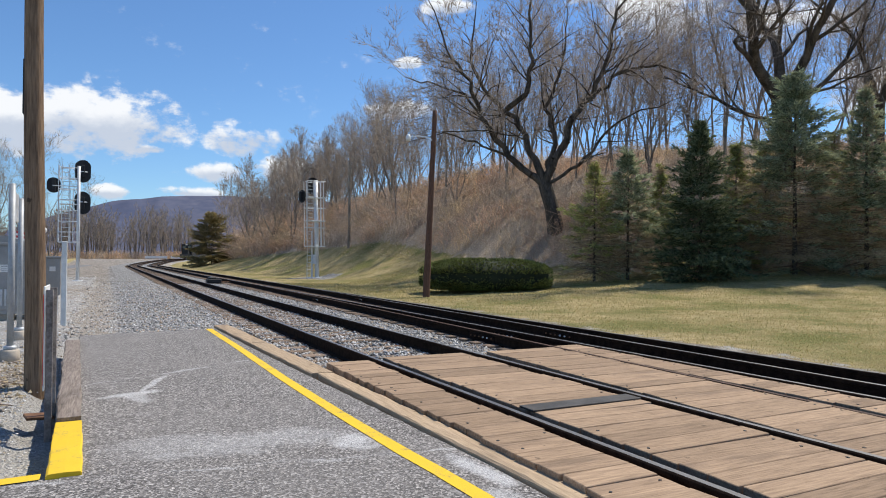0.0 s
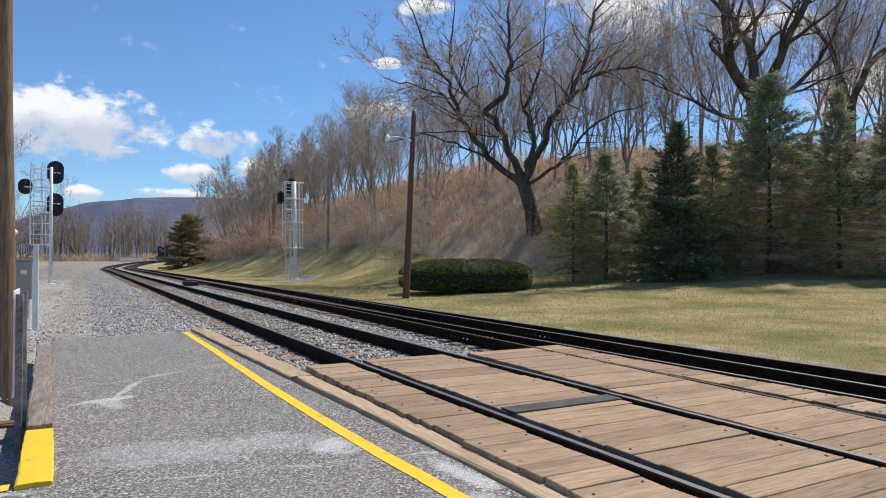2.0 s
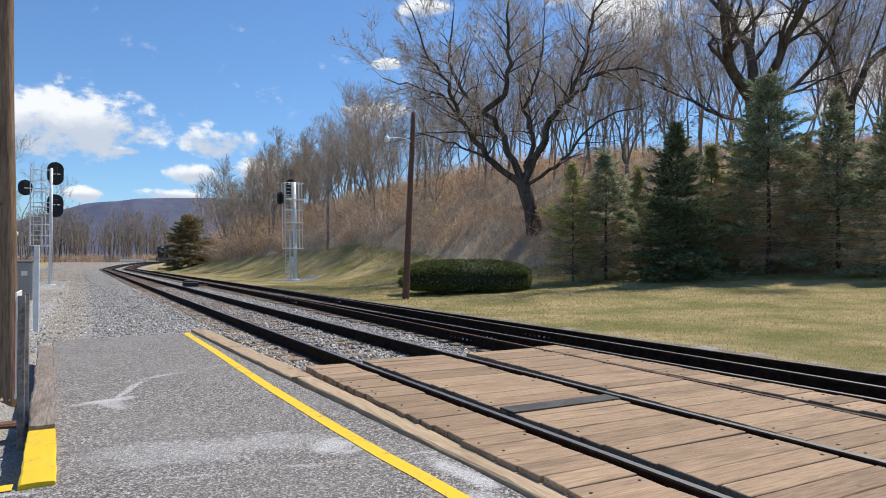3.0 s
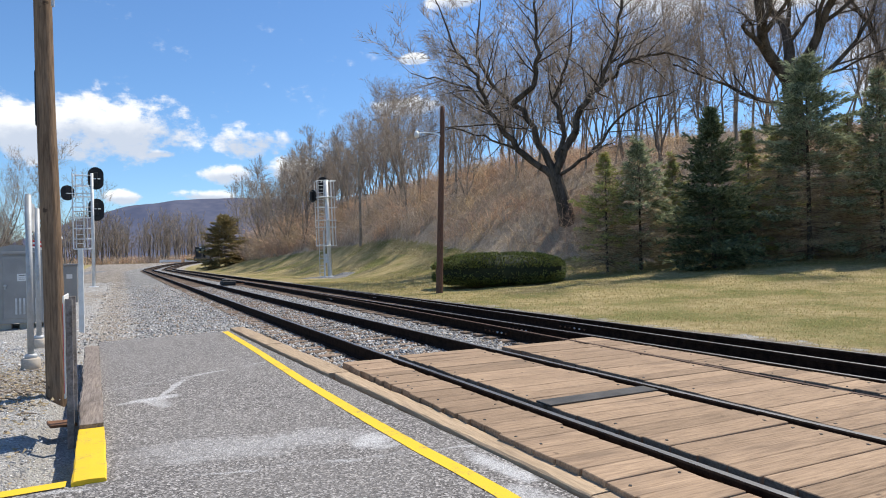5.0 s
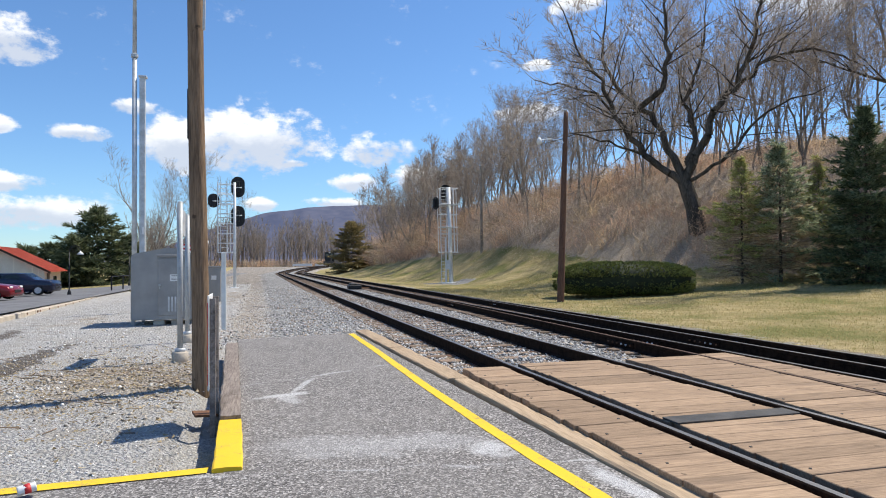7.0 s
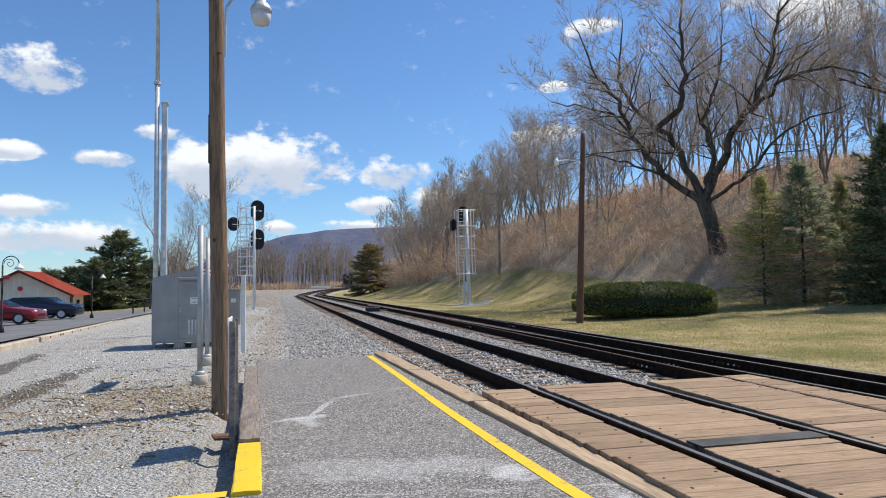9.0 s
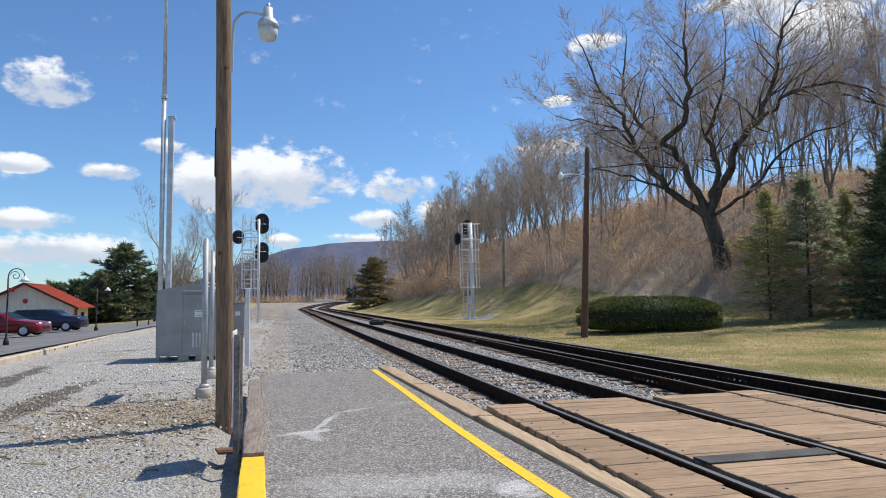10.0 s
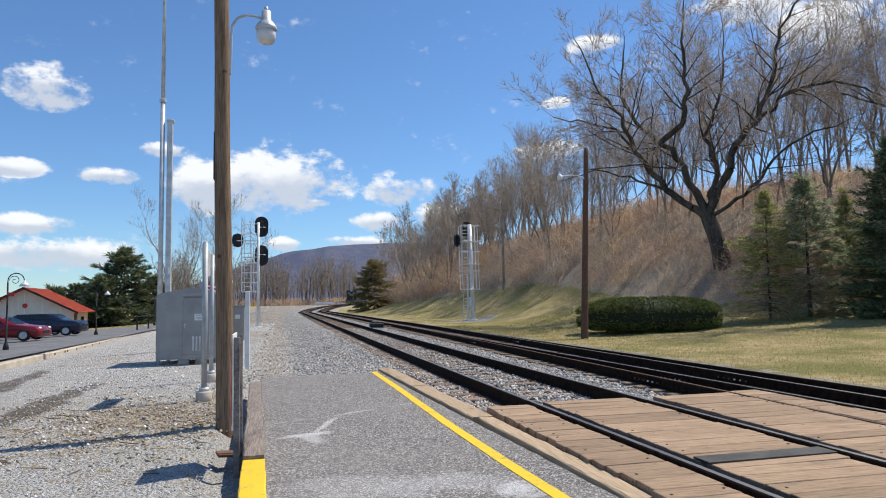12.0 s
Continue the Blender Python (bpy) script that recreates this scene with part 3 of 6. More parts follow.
# ---- railway ----
RAIL = ((-0.07, -0.186), (-0.07, -0.172), (-0.012, -0.155), (-0.009, -0.052), (-0.037, -0.042), (-0.037, -0.012), (-0.026, -0.001),
        (0.026, -0.001), (0.037, -0.012), (0.037, -0.042), (0.009, -0.052), (0.012, -0.155), (0.07, -0.172), (0.07, -0.186))


def turnout(y):
    return -0.83 * (max(0.0, 43 - y) / 40.0) ** 2


def rail(off, y0, y1, label, diverge=False, buried=0.0):
    ys = list(np.arange(y0, min(y1, 120), 2.0)) + list(np.arange(120, y1, 5.0)) if y1 > 120 else list(np.linspace(y0, y1, int((y1 - y0) / 2) + 2))
    verts, faces, top = [], [], []
    n = len(RAIL)
    for i, y in enumerate(ys):
        x = off + bend(y) + (turnout(y) if diverge else 0)
        for a, z in RAIL:
            verts.append((x + a, y, z - buried + rise(y)))
    for i in range(len(ys) - 1):
        for j in range(n):
            faces.append((i * n + j, (i + 1) * n + j, (i + 1) * n + (j + 1) % n, i * n + (j + 1) % n))
            top.append(1 if j == 6 else 0)
    faces.append(tuple(range(n)))
    faces.append(tuple(reversed([(len(ys) - 1) * n + j for j in range(n)])))
    top += [0, 0]
    ob = raw("rail", verts, faces, M_rail_side_shade)
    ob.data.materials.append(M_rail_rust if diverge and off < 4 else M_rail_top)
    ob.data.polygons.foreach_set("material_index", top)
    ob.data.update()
    joint = [9.3, 21.5] if off > 2 else []
    for y in joint:
        y += 0.9 * off % 1.7
        x = off + bend(y) + (turnout(y) if diverge else 0)
        for side in (-1, 1):
            bm = B()
            box(bm, (x + side * 0.012, y - 0.45, -0.15 - buried), (x + side * 0.045, y + 0.45, -0.055 - buried), 0.008)
            bar = part("joint_bar", bm, M_rail_side_shade, ob)
            if side < 0:
                for k in range(6):
                    bm = B()
                    yy = y - 0.38 + k * 0.15
                    rod(bm, (x - 0.045, yy, -0.1 - buried), (x - 0.068, yy, -0.1 - buried), 0.016, 0.016, 6)
                    part("bolt", bm, M_zinc if k in (1, 2) else M_rust, bar)
    return tagged(ob, label, "rail", "railway rails")


rail(0.0, -14, 330, "rusty steel rail with a polished head and painted-in side shade, beside the platform")
rail(1.505, -14, 330, "rusty steel rail with a polished head and painted-in side shade")
rail(3.58, -14, 330, "rusty steel rail of the second track, sides with painted-in shade")
rail(5.085, -14, 330, "rusty steel rail beside the lawn, sides with painted-in shade")
rail(3.60, -3, 42, "curved turnout rail sunk in the crossing planks", True, 0.004)
rail(5.10, -3, 42, "curved turnout rail inside the second track", True, 0.004)

# ties: one built, the rest share its mesh
bm = B()
box(bm, (-1.28, -0.115, -0.36), (1.28, 0.115, -0.187), 0.012)
for v in bm.verts:
    v.co += Vector((noise.noise(v.co * 5), noise.noise(v.co * 5 + Vector((9, 0, 0))), noise.noise(v.co * 4))) * 0.012
tie0 = tagged(mesh_object("tie", bm, M_tie), "weathered brown timber railway tie in the ballast", "railway tie", "railway ties")
tie0.location = (0.75, 8.75, 0)
for px in (-0.7525, 0.7525):
    bm = B()
    box(bm, (px - 0.17, -0.095, -0.19), (px + 0.17, 0.095, -0.178), 0.004)
    part("tie_plate", bm, M_rust, tie0, "rusty steel tie plate")

rnd = random.Random(4)
for track, first, last in ((0.75, 9.28, 70.0), (4.33, -3.0, 70.0)):
    y = first
    while y < last:
        copy_thing(tie0, pose(track + bend(y) + rnd.uniform(-0.05, 0.05) + (turnout(y) * 0.5 if track > 2 else 0), y, rnd.uniform(-0.012, 0.004), 0, 0, rnd.uniform(-1.2, 1.2)))
        y += 0.53
bm = B()
y = 70.0
while y < 260:
    for track in (0.75, 4.33):
        box(bm, (track + bend(y) - 1.28, y - 0.11, -0.36 + rise(y)), (track + bend(y) + 1.28, y + 0.11, -0.19 + rise(y)))
    y += 0.55
tagged(mesh_object("far_ties", bm, M_tie), "distant brown timber railway ties", "railway ties", kind="stuff")


def build_switch_stand():
    t = thing("switch_machine", (2.62, 42.6, -0.22), "low dark switch machine on long ties beside the second track", "switch machine")
    bm = B()
    box(bm, (-0.45, -0.5, 0.05), (0.35, 0.5, 0.30), 0.04)
    part("case", bm, M_black, t)
    bm = B()
    box(bm, (-0.35, -0.42, 0.30), (0.1, 0.42, 0.42), 0.05)
    part("cover", bm, M_plate, t)
    bm = B()
    rod(bm, (0.3, 0, 0.1), (1.1, 0, 0.1), 0.03)
    part("throw_rod", bm, M_rust, t)
    for y in (-0.35, 0.35):
        bm = B()
        box(bm, (-0.8, y - 0.1, -0.1), (1.0, y + 0.1, 0.05), 0.01)
        part("tie", bm, M_tie, t)


build_switch_stand()

# ---- crossing planks ----
def build_crossing():
    decks = (("left", -0.685, -0.11, 8.42), ("gauge", 0.15, 1.385, 8.55), ("middle", 1.60, 2.80, 8.5), ("far", 2.98, 3.49, 8.6))
    rn = random.Random(11)
    shapes = {}
    bm = B()
    box(bm, (-0.013, -0.010, -0.004), (0.013, 0.010, 0.002), 0.002)
    spike = bpy.data.meshes.new("spike_head")
    bm.to_mesh(spike)
    bm.free()
    spike.materials.append(M_black)
    for key, x0, x1, yend in decks:
        deck = thing("crossing_deck_" + key, (0, 0, 0), "walkway of tan sawn planks laid level with the rails", "crossing", "plank decks", "structure")
        y = yend
        i = 0
        while y > -4.5:
            w = rn.choice((0.225, 0.25, 0.25, 0.275))
            var = rn.randrange(3)
            sk = (key, round(w, 3), var)
            if sk not in shapes:
                bm = B()
                box(bm, (0, 0.005, -0.09), (x1 - x0, w - 0.005, 0.0), 0.005)
                for v in bm.verts:
                    v.co.x += 0.03 * noise.noise((v.co.y * 3, var * 4.4, v.co.x)) * (1 if v.co.x < 0.2 or v.co.x > x1 - x0 - 0.2 else 0)
                    v.co.z += 0.006 * noise.noise((v.co.x * 3, var * 7.7, v.co.y * 9)) if v.co.z > -0.05 else 0
                me = bpy.data.meshes.new("plank")
                bm.to_mesh(me)
                bm.free()
                me.materials.append(M_plank)
                shapes[sk] = me
            ob = new("plank", shapes[sk])
            ob.parent = deck
            shift = rn.uniform(-0.012, 0.012)
            if key == "middle":
                shift += turnout(y) - turnout(4)
            x = x0 + shift
            for nx in (0.09, x1 - x0 - 0.09):
                if y > 2.0 and rn.random() < 0.4:
                    nl = new("spike_head", spike)
                    nl.parent = ob
                    nl.matrix_basis = pose(nx + rn.uniform(-0.03, 0.03), w * rn.uniform(0.3, 0.7), 0.003, 0, 0, rn.uniform(0, 90))
            ob.matrix_basis = pose(x, y - w, -0.012 + rn.uniform(-0.004, 0.004), rn.uniform(-0.3, 0.3), rn.uniform(-0.2, 0.2), rn.uniform(-0.3, 0.3))
            y -= w
            i += 1
    bm = B()
    box(bm, (0.14, 4.93, -0.01), (1.40, 5.15, 0.006), 0.003)
    tagged(mesh_object("steel_plate", bm, M_plate), "dark steel plate let into the crossing planks", "steel plate")
    # unseen solid blocks added under the deck keep the light out of the gaps
    bm = B()
    for x0, x1 in ((-0.8, -0.08), (0.1, 1.4), (1.6, 2.7), (3.0, 3.48)):
        box(bm, (x0 + 0.03, -4.5, -0.22), (x1 - 0.03, 8.3, -0.105))
    tagged(mesh_object("crossing_base", bm, M_tie), "added unseen blocks under the crossing planks that keep light out of the gaps", "crossing", kind="structure")


build_crossing()


# ---- poles and posts ----
def pole_mesh(parent, h, r0, r1, mat, lean=(0, 0), name="shaft", n=16, seed=0):
    bm = B()
    rings = []
    m = 26
    for i in range(m + 1):
        t = i / m
        r = r0 + (r1 - r0) * t
        wob = 0.012 * noise.noise((t * 4, seed, 0))
        ring = []
        for j in range(n):
            a = 2 * math.pi * j / n
            rr = r * (1 + 0.04 * noise.noise((math.cos(a) * 2, math.sin(a) * 2, t * 9 + seed)))
            ring.append(bm.verts.new((rr * math.cos(a) + lean[0] * t + wob, rr * math.sin(a) + lean[1] * t, h * t - 0.15 * (i == 0))))
        rings.append(ring)
    for a, b in zip(rings, rings[1:]):
        for j in range(n):
            bm.faces.new((a[j], a[(j + 1) % n], b[(j + 1) % n], b[j]))
    bm.faces.new(rings[-1])
    return part(name, bm, mat, parent, "", True)


def build_lamp_pole():
    t = thing("utility_pole", (-3.97, 9.15, -0.2), "weathered brown wooden pole with a yard lamp beside the platform", "utility pole")
    pole_mesh(t, 9.0, 0.112, 0.085, M_pole, (-0.14, 0.05))
    bm = B()
    pts = [(0.04, -0.09, 4.6), (0.05, -0.1, 5.15), (0.065, -0.11, 5.27), (0.12, -0.12, 5.36), (0.22, -0.13, 5.41), (0.34, -0.14, 5.41), (0.46, -0.15, 5.375)]
    bent(bm, pts, 0.018)
    arm = part("lamp_arm", bm, M_galv, t, "curved grey steel lamp arm")
    bm = B()
    m = Matrix.Translation((0.50, -0.15, 5.22))
    lathe(bm, ((0.06, 0.26), (0.065, 0.13), (0.10, 0.10), (0.14, 0.04), (0.145, 0.0), (0.13, -0.01)), 18, m)
    rod(bm, (0.50, -0.15, 5.47), (0.50, -0.15, 5.54), 0.025)
    lamp = part("lamp_head", bm, M_galv, t, "grey cast lamp head with photocell", True)
    bm = B()
    lathe(bm, ((0.128, 0.0), (0.125, -0.10), (0.10, -0.17), (0.05, -0.19), (0.01, -0.195)), 18, m)
    part("refractor", bm, M_glass_lamp, lamp, "ribbed glass lamp bowl", True)
    # a dark box on the far side of the pole and a cable run
    bm = B()
    box(bm, (-0.17, -0.02, 3.2), (-0.10, 0.12, 3.85), 0.01)
    part("meter_box", bm, M_black, t, "black box on the pole")


build_lamp_pole()


def build_bare_pole():
    t = thing("utility_pole", (9.3, 26.6, -0.34), "bare reddish-brown wooden pole leaning on the lawn edge", "utility pole")
    pole_mesh(t, 8.35, 0.155, 0.10, M_pole_red, (0.55, 0.35), seed=5)
    bm = B()
    box(bm, (0.38, 0.1, 6.6), (0.44, 0.3, 6.9), 0.01)
    part("bracket", bm, M_rust, t)
    bm = B()
    bent(bm, [(0.45, 0.28, 6.95), (0.2, 0.2, 7.08), (-0.3, 0.1, 7.1), (-0.85, 0.0, 7.02)], 0.022, 6)
    arm = part("lamp_arm", bm, M_zinc, t, "thin pale lamp arm")
    bm = B()
    lathe(bm, ((0.06, 0.16), (0.10, 0.06), (0.12, 0.0), (0.09, -0.12)), 12, Matrix.Translation((-0.9, 0, 6.95)))
    part("lamp_head", bm, M_white, t, "small white lamp head", True)
    t = thing("utility_pole", (17.9, 62.6, land(17.9, 62.6)), "grey utility pole with a crossarm among the trees", "utility pole")
    pole_mesh(t, 8.6, 0.15, 0.11, M_bark, seed=9)
    bm = B()
    box(bm, (-0.9, -0.06, 7.9), (0.9, 0.06, 8.02), 0.01)
    part("crossarm", bm, M_bark, t)


build_bare_pole()


def build_sign_posts():
    for (x, y, h, cr) in ((-4.52, 11.9, 2.62, 0.15), (-4.70, 14.9, 2.62, 0.15)):
        t = thing("sign_post", (x, y, -0.2), "grey steel pipe post set in a round concrete footing", "sign post", "pipe posts")
        bm = B()
        rod(bm, (0, 0, 0.1), (0, 0, h), 0.045, 0.045, 14)
        ball(bm, (0, 0, h), 0.045, (1, 1, 0.5))
        part("pipe", bm, M_pipe, t, "", True)
        bm = B()
        lathe(bm, ((0.135, -0.1), (0.13, 0.12), (0.11, 0.14)), 16)
        part("footing", bm, M_concrete, t, "stained concrete footing", True)
        bm = B()
        lathe(bm, ((0.085, 0.135), (0.085, 0.19), (0.055, 0.2)), 16)
        part("collar", bm, M_galv, t, "", True)
    # the sign plate spans the two pipes, seen almost edge on
    t = thing("station_sign", (-4.62, 13.4, 0), "grey back of a metal station sign fixed to two pipes", "sign")
    bm = B()
    box(bm, (0.05, -1.5, 1.9), (0.07, -0.35, 2.36), 0.005)
    part("panel", bm, M_galv, t)


build_sign_posts()


M_channel = mottled("dull_channel_steel", (0.12, 0.10, 0.09), (0.30, 0.27, 0.25), 7, 50, 0.7, 0.2)


def build_stake():
    t = thing("platform_sign", (-3.69, 6.85, -0.2), "narrow two-post metal sign seen edge on beside the kerb", "sign")
    for y in (0.0, 0.5):
        bm = B()
        box(bm, (-0.022, y - 0.012, -0.1), (0.034, y, 1.24), 0.003)
        box(bm, (-0.022, y, -0.1), (-0.014, y + 0.03, 1.24), 0.002)
        box(bm, (0.026, y, -0.1), (0.034, y + 0.03, 1.24), 0.002)
        part("post", bm, M_channel, t, "dull steel channel post")
    bm = B()
    box(bm, (-0.040, -0.02, 0.35), (-0.026, 0.54, 1.27), 0.004)
    panel = part("panel", bm, M_white, t, "thin white panel with a red rim")
    bm = B()
    box(bm, (-0.0415, -0.0225, 0.4), (-0.0365, -0.0195, 1.2))
    part("rim", bm, M_red_sign, panel, "red rim")
    bm = B()
    box(bm, (-0.25, 0.0, 0.0), (-0.02, 0.22, 0.03), 0.006)
    tagged(mesh_object("wood_offcut", bm, M_rust), "rusty brown plate lying on the gravel", "scrap plate").matrix_world = pose(-3.64, 7.3, -0.2, 0, 4, 12)
    t = thing("marker_post", (-4.1, 17.4, -0.23), "pale grey square marker post in the gravel", "marker post")
    bm = B()
    box(bm, (-0.055, -0.055, -0.1), (0.055, 0.055, 1.92), 0.008)
    part("shaft", bm, M_white_post, t)


M_white_post = mottled("weathered_white_post", (0.64, 0.64, 0.61), (0.80, 0.80, 0.77), 4, 40, 0.8)
build_stake()


# ---- signals ----
def ladder(bm, x, y, z0, z1, w=0.4, n=None, r=0.022):
    rod(bm, (x - w / 2, y, z0), (x - w / 2, y, z1), r, r, 6)
    rod(bm, (x + w / 2, y, z0), (x + w / 2, y, z1), r, r, 6)
    z = z0 + 0.3
    while z < z1:
        rod(bm, (x - w / 2, y, z), (x + w / 2, y, z), r * 0.8, r * 0.8, 5)
        z += 0.3


def signal_head(parent, at, face, w=0.62, h=1.05):
    """A rounded black target plate with three hooded lamps; face: degrees it is turned."""
    bm = B()
    m = Matrix.Translation(at) @ pose(0, 0, 0, 0, 0, face)
    n = 28
    front, back = [], []
    for i in range(n):
        a = 2 * math.pi * i / n
        cx, cz = math.cos(a), math.sin(a)
        x = w / 2 * cx
        z = (h - w) / 2 * (1 if cz >= 0 else -1) + w / 2 * cz
        front.append(bm.verts.new(m @ Vector((x, -0.012, z))))
        back.append(bm.verts.new(m @ Vector((x, 0.012, z))))
    bm.faces.new(front)
    bm.faces.new(list(reversed(back)))
    for i in range(n):
        bm.faces.new((front[i], back[i], back[(i + 1) % n], front[(i + 1) % n]))
    plate = part("signal_head", bm, M_black, parent, "rounded black signal target plate")
    bm = B()
    box(bm, (-0.12, 0.015, -0.4), (0.12, 0.22, 0.4), 0.03, m=m)
    part("lamp_case", bm, M_black, plate)
    for z in (-0.26, 0, 0.26) if h > 0.8 else (0,):
        bm = B()
        rod(bm, m @ Vector((0, -0.012, z)), m @ Vector((0, -0.26, z + 0.0)), 0.11, 0.10, 12, caps=False)
        part("hood", bm, M_black, plate)
    return plate


def build_left_signal():
    t = thing("railway_signal", (-4.95, 50.0, -0.22), "galvanised railway signal mast with ladder cage and black target heads", "railway signal", "railway signals")
    bm = B()
    rod(bm, (0, 0, 0), (0, 0, 7.55), 0.11, 0.095, 14)
    box(bm, (-0.3, -0.3, -0.1), (0.3, 0.3, 0.06), 0.02)
    part("mast", bm, M_zinc, t, "", True)
    bm = B()
    ladder(bm, -0.75, 0.05, 2.6, 7.6, 0.42)
    part("ladder", bm, M_zinc, t)
    bm = B()
    for z in (2.55, 3.2, 3.9, 4.6, 5.3, 6.0, 6.7, 7.4):
        bent(bm, [(-0.05, -0.2, z), (-1.15, -0.2, z), (-1.15, 0.45, z), (-0.05, 0.45, z)], 0.024, 5)
    for x, y in ((-1.15, -0.2), (-1.15, 0.45), (-0.5, 0.45), (-0.3, -0.2)):
        rod(bm, (x, y, 2.55), (x, y, 7.6 if x < -1 else 6.0), 0.022, 0.022, 5)
    part("cage", bm, M_zinc, t)
    bm = B()
    box(bm, (-1.1, -0.2, 2.5), (0.1, 0.45, 2.55))
    part("platform", bm, M_zinc, t)
    bm = B()
    box(bm, (-1.1, -0.2, 5.0), (0.0, 0.45, 5.04))
    part("platform", bm, M_zinc, t)
    bm = B()
    for z in (7.2, 5.2):
        rod(bm, (-0.1, 0, z), (0.5, 0.1, z), 0.035)
    rod(bm, (-1.5, 0, 6.2), (0, 0, 6.2), 0.03)
    part("bracket", bm, M_zinc, t)
    signal_head(t, (0.22, 0.25, 7.25), 180, 0.95, 1.5)
    signal_head(t, (0.22, 0.25, 5.15), 180, 0.95, 1.5)
    signal_head(t, (-1.45, 0.25, 6.25), 180, 0.8, 1.0)


def build_right_signal():
    t = thing("railway_signal", (12.85, 56.5, -0.3), "galvanised railway signal mast seen side on, on a gravel mound", "railway signal", "railway signals")
    bm = B()
    rod(bm, (0.12, 0, 0), (-0.05, 0, 8.4), 0.17, 0.15, 14)
    box(bm, (-0.55, -0.4, -0.15), (0.55, 0.4, 0.06), 0.02)
    part("mast", bm, M_zinc, t, "", True)
    bm = B()
    ladder(bm, -0.42, 0.1, 0.1, 8.3, 0.42)
    part("ladder", bm, M_zinc, t)
    bm = B()
    for z in (2.7, 4.3, 4.9, 6.0, 6.9, 8.3):
        bent(bm, [(-0.75, -0.35, z), (0.62, -0.35, z), (0.62, 0.45, z), (-0.75, 0.45, z), (-0.75, -0.35, z)], 0.032, 5)
    for x, y in ((-0.75, -0.35), (0.55, -0.35), (0.55, 0.45), (-0.75, 0.45), (0.3, -0.35)):
        rod(bm, (x, y, 2.7), (x - 0.1, y, 8.3), 0.028, 0.028, 5)
    part("cage", bm, M_zinc, t)
    bm = B()
    for z in (2.65, 4.85, 6.85):
        bm = B()
        box(bm, (-0.75, -0.35, z), (0.62, 0.45, z + 0.04))
        part("platform", bm, M_zinc, t)
    bm = B()
    box(bm, (-0.25, -0.12, 1.2), (0.0, 0.1, 2.0), 0.02)
    rod(bm, (-0.3, 0, 0), (-0.32, 0, 4.0), 0.05)
    part("junction_box", bm, M_zinc, t)
    signal_head(t, (-0.15, 0.5, 7.95), 200, 0.95, 1.5)
    signal_head(t, (-1.0, 0.3, 7.0), 110, 0.8, 1.1)
    t.scale = (1.15, 1.0, 1.0)


build_left_signal()
build_right_signal()


# ---- vegetation ----
def tubes(segs, sides):
    """Vertices and triangles for tapered twigs: rows of p, q, r0, r1."""
    s = np.asarray(segs, np.float64)
    p, q, r0, r1 = s[:, 0:3], s[:, 3:6], s[:, 6], s[:, 7]
    d = q - p
    d /= np.linalg.norm(d, axis=1, keepdims=True) + 1e-9
    ref = np.where(np.abs(d[:, 2:3]) < 0.9, np.array([[0, 0, 1.0]]), np.array([[1.0, 0, 0]]))
    u = np.cross(d, ref)
    u /= np.linalg.norm(u, axis=1, keepdims=True)
    v = np.cross(d, u)
    n = len(s)
    verts = np.zeros((n, 2 * sides, 3))
    for i in range(sides):
        a = 2 * math.pi * i / sides
        o = u * math.cos(a) + v * math.sin(a)
        verts[:, i] = p + o * r0[:, None]
        verts[:, sides + i] = q + o * r1[:, None]
    base = (np.arange(n) * 2 * sides)[:, None]
    tris = []
    for i in range(sides):
        j = (i + 1) % sides
        tris.append(base + np.array([[i, j, sides + j]]))
        tris.append(base + np.array([[i, sides + j, sides + i]]))
    return verts.reshape(-1, 3), np.concatenate(tris)


def ribbons(segs, seed=0):
    """The finest twigs, a sliver each, turned at random."""
    s = np.asarray(segs, np.float64)
    p, q, r0, r1 = s[:, 0:3], s[:, 3:6], s[:, 6], s[:, 7]
    u = np.cross(q - p, np.random.RandomState(seed).normal(0, 1, p.shape))
    u /= np.linalg.norm(u, axis=1, keepdims=True) + 1e-9
    v = np.stack([p - u * r0[:, None], p + u * r0[:, None], q + u * r1[:, None], q - u * r1[:, None]], 1).reshape(-1, 3)
    b = (np.arange(len(s)) * 4)[:, None]
    return v, np.concatenate([b + np.array([[0, 1, 2]]), b + np.array([[0, 2, 3]])])


def merged(a, b):
    return np.concatenate([a[0], b[0]]), np.concatenate([a[1], b[1] + len(a[0])])


